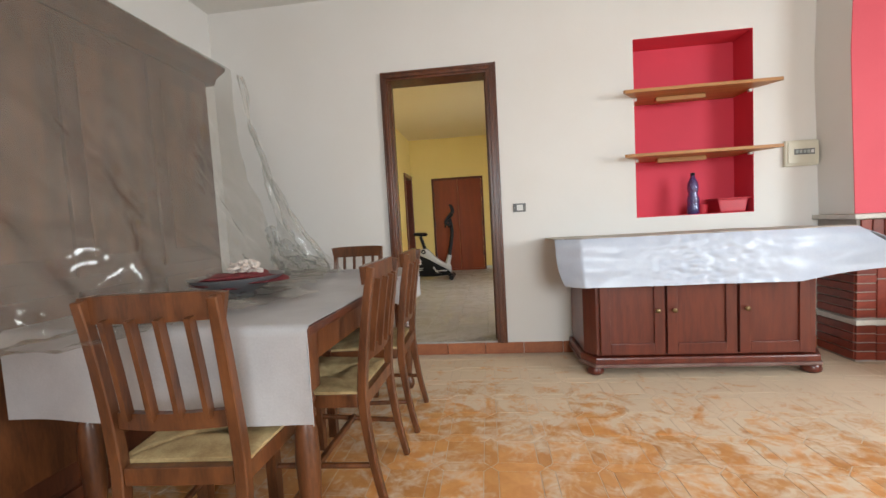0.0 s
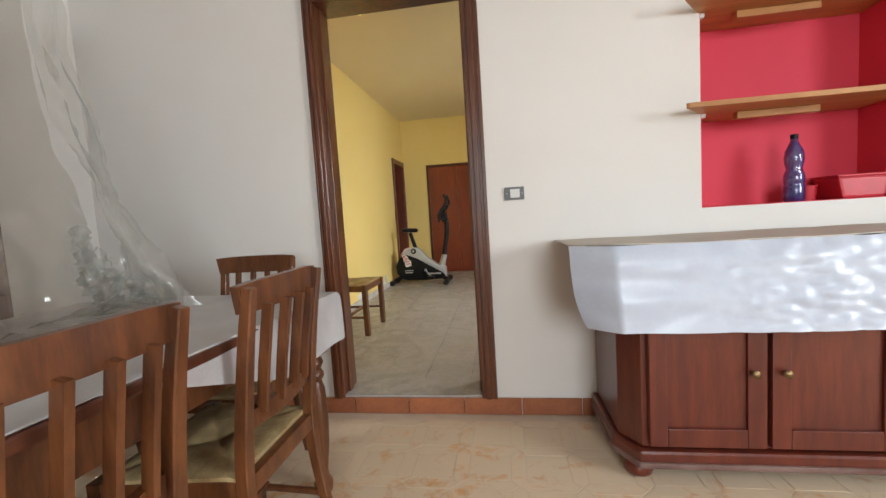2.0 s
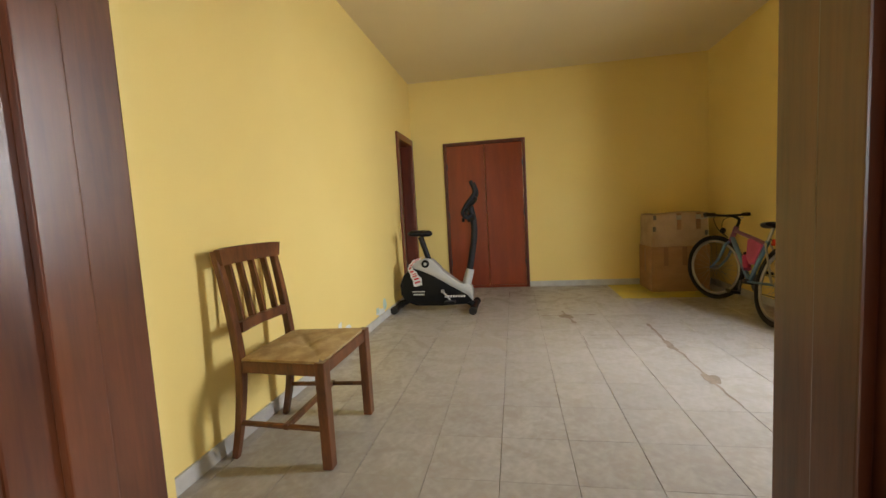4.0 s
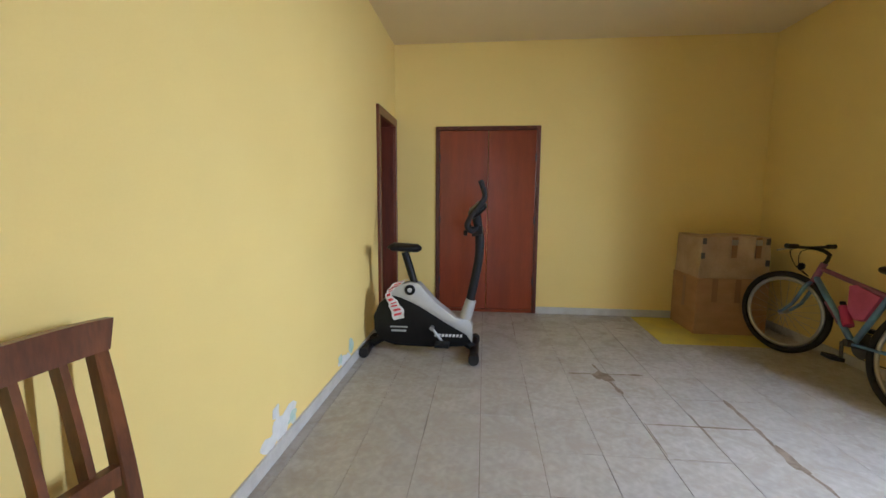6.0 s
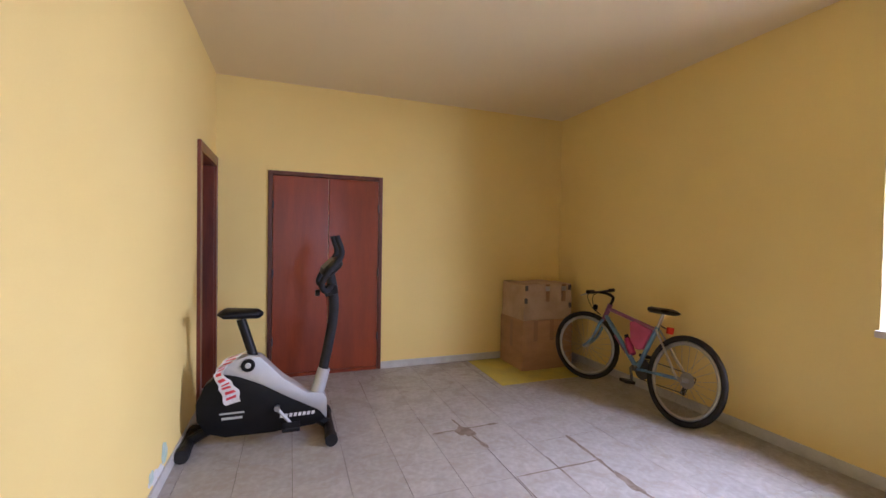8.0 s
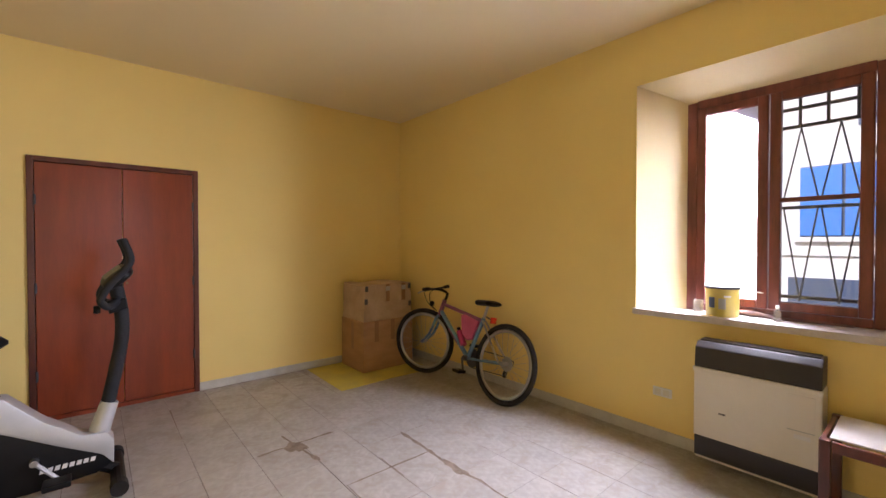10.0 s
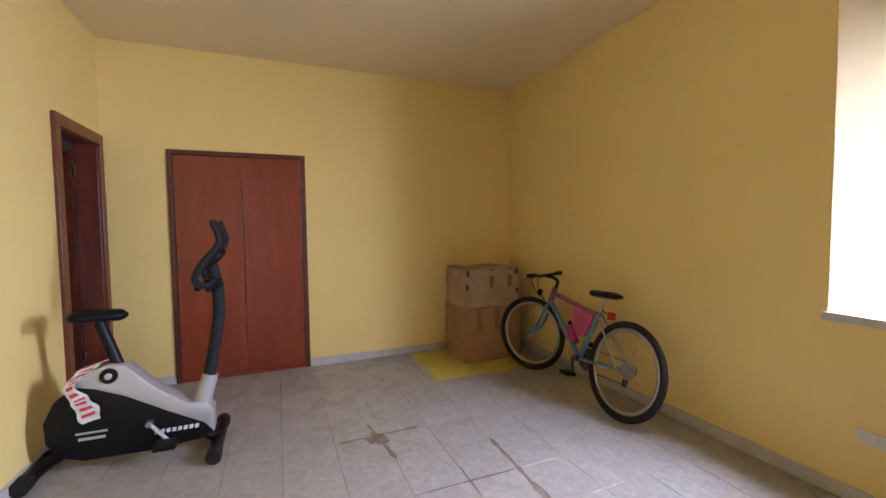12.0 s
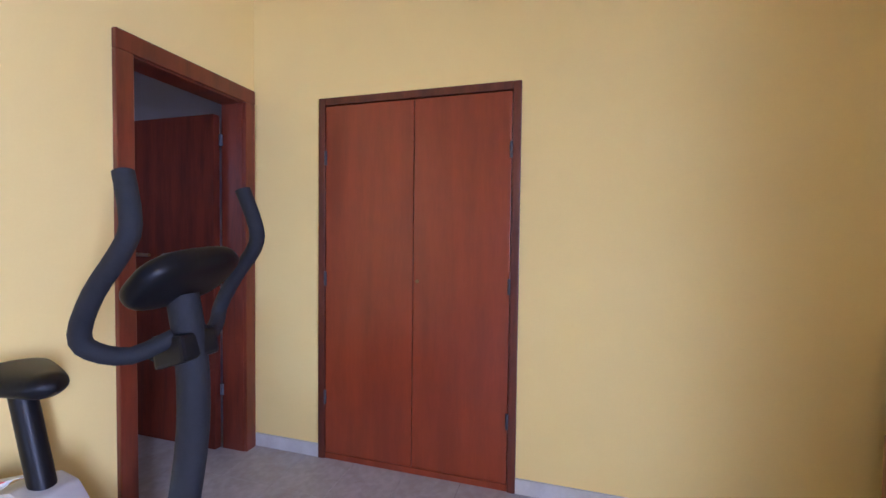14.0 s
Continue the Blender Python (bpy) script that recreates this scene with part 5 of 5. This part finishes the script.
part("stem", tube([head_t, head_t + axis * 0.075, (0.86, 0, 0.80), (0.915, 0, 0.80)], 0.013, 10, rings=2), M["black"], hb, smooth=50)
for s in (-1, 1):
    part("grip", tube([(0.902, s * 0.165, 0.812), (0.893, s * 0.285, 0.816)], 0.0165, 12, rings=1), M["rubber"], hb)
    part("brake_lever", tube([(0.915, s * 0.13, 0.80), (0.965, s * 0.17, 0.785), (0.965, s * 0.25, 0.775)], 0.006, 6, rings=2), M["steel"], hb)
    part("cable", tube([(0.925, s * 0.12, 0.80), (1.0, s * 0.06, 0.76), (0.97, s * 0.02, 0.66), (0.89, 0, 0.60)], 0.003, 6), M["black"], hb)
part("front_lamp", blob((0.945, 0.0, 0.66), (0.022, 0.028, 0.028), 2, 2, 0.05), M["black"], hb)

# ---- cardboard boxes ----
bx = thing("cardboard_box", "tall brown cardboard box with taped flaps in a corner", "box")
part("carton", box(1.150, 7.615, STEP + 0.0035, 1.715, 8.055, 0.580, 0.006), M["card"], bx)
for x in (1.27, 1.45):
    part("tape", box(x, 7.6125, 0.38, x + 0.045, 7.6145, 0.578), M["tape"], bx)
part("tape", box(1.148, 7.80, 0.30, 1.1495, 7.85, 0.56), M["tape"], bx)
ub = thing("cardboard_box", "dusty pale cardboard box with metal-cornered lid on another box", "box")
bm = box(1.158, 7.620, 0.582, 1.705, 8.045, 0.925)
bmesh.ops.subdivide_edges(bm, edges=bm.edges[:], cuts=7, use_grid_fill=True)
for v in bm.verts:
    k = (v.co.z - 0.582) / 0.343
    n3 = noise.noise_vector(v.co * 5.0)
    v.co += n3 * 0.014 * (0.3 + k)
    if k > 0.95:
        v.co.z += 0.012 * noise.noise(v.co * 3)
    v.co.x += (1.43 - v.co.x) * 0.05 * k
    if k < 0.02:
        v.co.z = 0.582
part("carton", bm, M["old_card"], ub, smooth=50)
for x in (1.40, 1.585):
    part("strap", box(x, 7.612, 0.755, x + 0.040, 7.628, 0.925, 0.003), M["tape"], ub)
    part("buckle", box(x - 0.008, 7.607, 0.86, x + 0.04, 7.6115, 0.905, 0.002), M["steel"], ub)
for x, z in ((1.172, 0.865), (1.166, 0.745), (1.660, 0.865), (1.668, 0.69)):
    part("corner_plate", box(x, 7.609, z, x + 0.028, 7.625, z + 0.05, 0.003), M["iron"], ub)
tagged(new("floor_sheet", mesh_of("floor_sheet", prism([(0.79, 7.335), (1.30, 7.345), (1.74, 7.33), (1.76, 8.09), (0.80, 8.085)], "z", STEP + 0.0005, STEP + 0.003), M["mat"])),
       "thin yellow plastic sheet on the floor under boxes", "floor sheet")

# ---- gas heater under the window ----
ht = thing("gas_heater", "ivory wall-hung gas heater with dark brown grilles", "heater")
HX0, HX1, HY0, HY1 = 1.745, XRW - 0.014, 4.52, 5.045
part("casing", box(HX0, HY0, 0.275, HX1, HY1, 0.645, 0.008), M["heater"], ht)
part("top_grille", prism([(HX0 + 0.002, 0.648), (HX1, 0.648), (HX1, 0.785), (HX0 + 0.045, 0.785), (HX0 + 0.012, 0.755)], "y", HY0 + 0.002, HY1 - 0.002, 0.006), M["heater_dark"], ht)
for k in range(5):
    part("grille_slat", box(HX0 + 0.055 + 0.016 * k, HY0 + 0.015, 0.785, HX0 + 0.062 + 0.016 * k, HY1 - 0.015, 0.793), M["heater_dark"], ht)
part("lip", box(HX0 - 0.006, HY0 - 0.003, 0.628, HX0 + 0.02, HY1 + 0.003, 0.650, 0.004), M["heater"], ht)
part("lower_grille", box(HX0 + 0.006, HY0 + 0.002, 0.165, HX1, HY1 - 0.002, 0.274, 0.006), M["heater_dark"], ht)
part("foot_strip", box(HX0 + 0.012, HY0 + 0.004, 0.152, HX1, HY1 - 0.004, 0.164, 0.003), M["heater"], ht)
part("badge", box(HX0 - 0.0022, 4.895, 0.418, HX0 - 0.0005, 4.925, 0.426), M["heater_dark"], ht)
hatch = part("hatch", box(HX0 - 0.003, 4.545, 0.445, HX0 - 0.0004, 4.645, 0.61, 0.001), M["heater"], ht)
part("hatch_line", box(HX0 - 0.0036, 4.545, 0.441, HX0 - 0.0004, 4.645, 0.444), M["print_grey"], ht)
part("label", box(HX0 - 0.002, 4.56, 0.405, HX0 - 0.0004, 4.62, 0.425), M["print_white"], ht)
part("pipe", tube([(XRW - 0.03, 4.6, 0.17), (XRW - 0.03, 4.6, STEP)], 0.009, rings=1), M["heater"], ht)

# ---- socket, things on the sill, low table ----
so = thing("wall_socket", "white double wall socket in a yellow wall", "socket")
part("plate", box(XRW - 0.009, 5.215, 0.375, XRW - 0.001, 5.325, 0.430, 0.003), M["white_plastic"], so)
for y in (5.245, 5.295):
    part("outlet", box(XRW - 0.0115, y - 0.018, 0.385, XRW - 0.0093, y + 0.018, 0.42, 0.001), M["cream_plastic"], so)
tin = thing("paint_tin", "yellow paint tin with a printed label and wire handle", "paint tin", at=pose(2.005, 4.985, 0.905))
part("can", turned([(0.078, 0), (0.080, 0.004), (0.083, 0.15), (0.086, 0.154), (0.086, 0.165), (0.079, 0.165), (0.076, 0.02), (0.001, 0.015)], 32), M["tin_yellow"], tin, smooth=40)
part("rim", turned([(0.0865, 0.157), (0.089, 0.160), (0.089, 0.168), (0.0865, 0.171), (0.081, 0.170)], 32), M["iron"], tin, smooth=40)
part("handle", tube([(0.05, -0.072, 0.145), (0.03, -0.13, 0.148), (0.0, -0.19, 0.145)], 0.003, 6), M["steel"], tin)
for a0, z0, z1, mt in ((195, 0.045, 0.105, "print_grey"), (158, 0.05, 0.11, "dark_opening"), (212, 0.112, 0.122, "print_white")):
    part("print", grid(8, 1, lambda u, v: (0.0835 * math.cos(radians(a0 - 12 + 24 * u)), 0.0835 * math.sin(radians(a0 - 12 + 24 * u)), z0 + (z1 - z0) * v)), M[mt], tin)
gl = thing("glass_jar", "small clear glass jar on the window sill", "jar", at=pose(2.03, 5.115, 0.905))
part("jar", turned([(0.026, 0), (0.028, 0.01), (0.028, 0.075), (0.025, 0.075), (0.024, 0.008)], 18), M["film"], gl, smooth=50)
vial = thing("small_bottle", "small translucent plastic bottle on the window sill", "bottle", at=pose(2.02, 4.735, 0.905))
part("body", turned([(0.016, 0), (0.018, 0.006), (0.018, 0.045), (0.008, 0.058), (0.008, 0.066)], 16), M["film"], vial, smooth=50)
part("cap", turned([(0.009, 0.066), (0.009, 0.082), (0.007, 0.084)], 12), M["white_plastic"], vial)
rag = thing("rag", "twisted brown rag on the window sill", "rag")
part("cloth", tube([(2.075, 4.92, 0.922), (2.07, 4.86, 0.925), (2.08, 4.80, 0.918), (2.07, 4.70, 0.913), (2.085, 4.58, 0.912), (2.075, 4.45, 0.912)], [0.014, 0.017, 0.012, 0.008, 0.006, 0.006], 8), M["dusty_wood"], rag, smooth=60)
st = thing("low_table", "low dark wooden table with a pale cloth top", "table", at=pose(1.475, 4.02, STEP))
for x in (0.018, 0.372):
    for y in (0.018, 0.462):
        part("leg", box(x - 0.018, y - 0.018, 0, x + 0.018, y + 0.018, 0.43, 0.003), M["cup_frame"], st)
for q in ((0.0, 0.036, 0.024, 0.444), (0.366, 0.036, 0.39, 0.444), (0.036, 0.0, 0.354, 0.024), (0.036, 0.456, 0.354, 0.48)):
    part("apron", box(q[0] + 0.003, q[1] + 0.003, 0.385, q[2] - 0.003, q[3] - 0.003, 0.428, 0.003), M["cup_frame"], st)
part("cloth_top", box(0.03, 0.03, 0.4285, 0.36, 0.45, 0.437, 0.004), M["sack"], st, "pale cloth top")

# ---- flaking paint on the left wall ----
fk = thing("flaking_paint", "patches of bare plaster and old teal paint", "wall damage", kind="structure")
for y, z, r, mt, sd2 in ((5.72, 0.225, (0.09, 0.055), "white_chip", 1), (5.80, 0.20, (0.045, 0.03), "teal_chip", 2), (5.60, 0.20, (0.07, 0.04), "white_chip", 5), (5.66, 0.30, (0.025, 0.03), "white_chip", 8),
                         (6.66, 0.235, (0.05, 0.045), "teal_chip", 3), (6.50, 0.20, (0.07, 0.03), "white_chip", 4), (6.45, 0.22, (0.035, 0.03), "teal_chip", 7), (6.58, 0.19, (0.05, 0.03), "white_chip", 9)):
    part("flake", patch_of((XL, y, z), (0, 1, 0), (0, 0, 1), r, sd2, 0.0015 + 0.0004 * sd2 / 2, (1, 0, 0)), M[mt], fk)

# ---- stains and cracks on the yellow room's floor ----
M["stain"] = material("brown_floor_stain", (0.15, 0.11, 0.078), 0.8, dark=(0.26, 0.21, 0.16), scale=20, amount=1, fine=80)
ck = thing("floor_cracks", "dark broken joints and brown stains in floor tiles", "floor damage", kind="structure")


def crack(points, width, seed):
    bm = bmesh.new()
    rows = []
    fine = []
    for p, q in zip(points, points[1:]):
        for k in range(8):
            fine.append(Vector((*p, 0)).lerp(Vector((*q, 0)), k / 8))
    fine.append(Vector((*points[-1], 0)))
    for i, p in enumerate(fine):
        d = (fine[min(i + 1, len(fine) - 1)] - fine[max(i - 1, 0)]).normalized()
        s = Vector((-d.y, d.x, 0))
        w = 1.5 * width * (0.35 + 1.3 * abs(noise.noise(Vector((i * 0.31, seed, 0))))) * (0.15 if i in (0, len(fine) - 1) else 1)
        off = s * 0.5 * width * noise.noise(Vector((i * 0.4, seed + 9, 0)))
        rows.append((bm.verts.new(p + off + s * w / 2 + Vector((0, 0, STEP + 0.0008 + 0.0001 * seed))), bm.verts.new(p + off - s * w / 2 + Vector((0, 0, STEP + 0.0008 + 0.0001 * seed)))))
    for a, c in zip(rows, rows[1:]):
        bm.faces.new((a[0], a[1], c[1], c[0]))
    bmesh.ops.recalc_face_normals(bm, faces=bm.faces)
    return bm


for k, (pts, w) in enumerate((([(0.745, 6.42), (0.735, 6.1), (0.715, 5.88), (0.745, 5.7), (0.73, 5.27), (0.74, 5.0)], 0.020),
                              ([(0.203, 6.105), (0.75, 6.105)], 0.013), ([(0.47, 6.24), (0.47, 5.98)], 0.011), ([(0.204, 6.12), (0.204, 5.83)], 0.006),
                              ([(-0.06, 6.69), (0.15, 6.70), (0.42, 6.705)], 0.016), ([(0.135, 6.86), (0.16, 6.66), (0.20, 6.42)], 0.019), ([(-0.345, 7.8), (-0.35, 7.35)], 0.007), ([(0.205, 5.82), (0.48, 5.82)], 0.004),
                              ([(0.55, 6.395), (0.95, 6.40)], 0.004), ([(-0.36, 5.53), (-0.08, 5.53)], 0.004))):
    part("crack", crack(pts, w, k + 1), M["stain"], ck)
part("stain", patch_of((0.15, 6.66, STEP), (1, 0, 0), (0, 1, 0), (0.05, 0.075), 6.1, 0.0007, (0, 0, 1), 24), M["stain"], ck)
part("stain", patch_of((0.73, 5.86, STEP), (1, 0, 0), (0, 1, 0), (0.028, 0.10), 2.2, 0.0006, (0, 0, 1), 24), M["stain"], ck)
part("stain", patch_of((0.74, 5.32, STEP), (1, 0, 0), (0, 1, 0), (0.04, 0.07), 5.2, 0.0006, (0, 0, 1), 24), M["stain"], ck)

# ---- pieces: bricks, skirting tiles, floor tiles ----
meshes = {}


def block(kind, w, d, h, mat, bev):
    key = (kind, round(w, 4), round(d, 4), round(h, 4))
    if key not in meshes:
        meshes[key] = mesh_of(kind, box(-w / 2, -d / 2, -h / 2, w / 2, d / 2, h / 2, 0), mat)
        if bev:
            bm = bmesh.new()
            bm.from_mesh(meshes[key])
            bmesh.ops.bevel(bm, geom=bm.edges[:], offset=bev, segments=1, affect="EDGES")
            bm.to_mesh(meshes[key])
            bm.free()
    return meshes[key]


def piece(kind, me, at, parent):
    ob = new(kind, me)
    ob.parent = parent
    ob.matrix_local = at
    return ob


rng = random.Random(5)
# corner pillar: thin courses on its edge, upright bricks beside them, long courses on its flank
for z0, z1 in ((0.012, 0.248), (0.292, 0.80)):
    n = round((z1 - z0) / 0.058)
    h = (z1 - z0) / n
    for k in range(n):
        z = z0 + (k + 0.5) * h
        piece("brick", block("brick", 0.115, 0.012, h - 0.009, M["brick"], 0.002), pose(FX0 + 0.060, FY + 0.0005 * rng.random(), z), fp)
        piece("brick", block("brick", 0.012, 0.30, h - 0.009, M["brick"], 0.002), pose(FX0 + 0.001 * rng.random(), FY + 0.158, z), fp)
for x in (2.456, 2.526):
    for z0, z1 in ((0.292, 0.54), (0.549, 0.797)):
        piece("brick", block("brick", 0.060, 0.012, z1 - z0, M["brick"], 0.002), pose(x, FY + 0.0005 * rng.random(), (z0 + z1) / 2), fp)
for k in range(23):
    piece("brick", block("brick", 0.061, 0.012, 0.110, M["brick"], 0.002), pose(2.36 + 0.0685 * k, FY - 0.001 * rng.random(), 0.873), fp)
for k in range(7):
    for r in range(4):
        piece("brick", block("brick", 0.205, 0.012, 0.0525, M["brick"], 0.002), pose(2.53 + 0.209 * k, FY + 0.001 * rng.random(), 0.038 + 0.0575 * r), fp)
skirt = thing("skirting", "low terracotta skirting tiles under a white wall", "skirting", kind="structure")
x = DXL + 0.005
while x < FX0 - 0.3:
    piece("tile", block("tile", 0.296, 0.010, 0.088, M["skirt_tile"], 0.002), pose(x + 0.148, YW - 0.0065, 0.0455), skirt)
    x += 0.30
for k in range(17):
    piece("tile", block("tile", 0.010, 0.296, 0.088, M["skirt_tile"], 0.002), pose(DXL + 0.0065, YW - 0.165 - 0.30 * k, 0.0455), skirt)

# yellow room floor
PX, PY = 0.272, 0.2875
tile = block("floor_tile", PX - 0.0024, PY - 0.0006, 0.010, M["grey_tile"], 0.0008)
i0, j0 = -0.893 - 3 * PX, 3.23
count = 0
for i in range(14):
    for j in range(17):
        x, y = i0 + (i + 0.5) * PX, j0 + (j + 0.5) * PY
        if XL - 0.2 < x < XRW + 0.1 and YW + 0.14 < y < YBACK + 0.13:
            piece("tile", tile, pose(x, y, STEP - 0.0055 + 0.0006 * rng.random(), rng.uniform(-.04, .04), rng.uniform(-.04, .04), 0), yellow_floor)
            count += 1

# dining floor: squares with pointed strips between them
S, G = 0.172, 0.062
P = S + G
g = 0.0019


def flat(kind, outline):
    return mesh_of(kind, prism(outline, "z", -0.004, 0.0), M["orange_tile"])


sq = flat("floor_tile", [(-S / 2 + g, -S / 2 + g), (S / 2 - g, -S / 2 + g), (S / 2 - g, S / 2 - g), (-S / 2 + g, S / 2 - g)])
hexa = [(-S / 2 + g, -G / 2 + g), (S / 2 - g, -G / 2 + g), (S / 2 + G / 2 - 1.6 * g, 0), (S / 2 - g, G / 2 - g), (-S / 2 + g, G / 2 - g), (-S / 2 - G / 2 + 1.6 * g, 0)]
st_x = flat("strip_tile", hexa)
st_y = flat("strip_tile", [(q, p) for p, q in hexa[::-1]])
rest = bmesh.new()
near = 0
for i in range(-9, 19):
    for j in range(-9, 15):
        cx, cyy = 0.05 + i * P, 0.02 + j * P
        if not (DXL < cx < DXR - 0.1 and DYN < cyy < YW - 0.10):
            continue
        for me, dx, dy in ((sq, 0, 0), (st_x, 0, P / 2), (st_y, P / 2, 0)):
            x, y = cx + dx, cyy + dy
            if y > YW - 0.04:
                continue
            if -0.62 < x < 1.45 and 1.05 < y < 3.25 and near < 300:
                piece("tile", me, pose(x, y, 0.0008 * rng.random()), dining_floor)
                near += 1
            else:
                start = len(rest.verts)
                rest.from_mesh(me)
                rest.verts.ensure_lookup_table()
                for v in rest.verts[start:]:
                    v.co.x += x
                    v.co.y += y
tiles_rest = new("tiles", mesh_of("tiles", rest, M["orange_tile"]))
tiles_rest.parent = dining_floor
tagged(tiles_rest, kind="stuff")
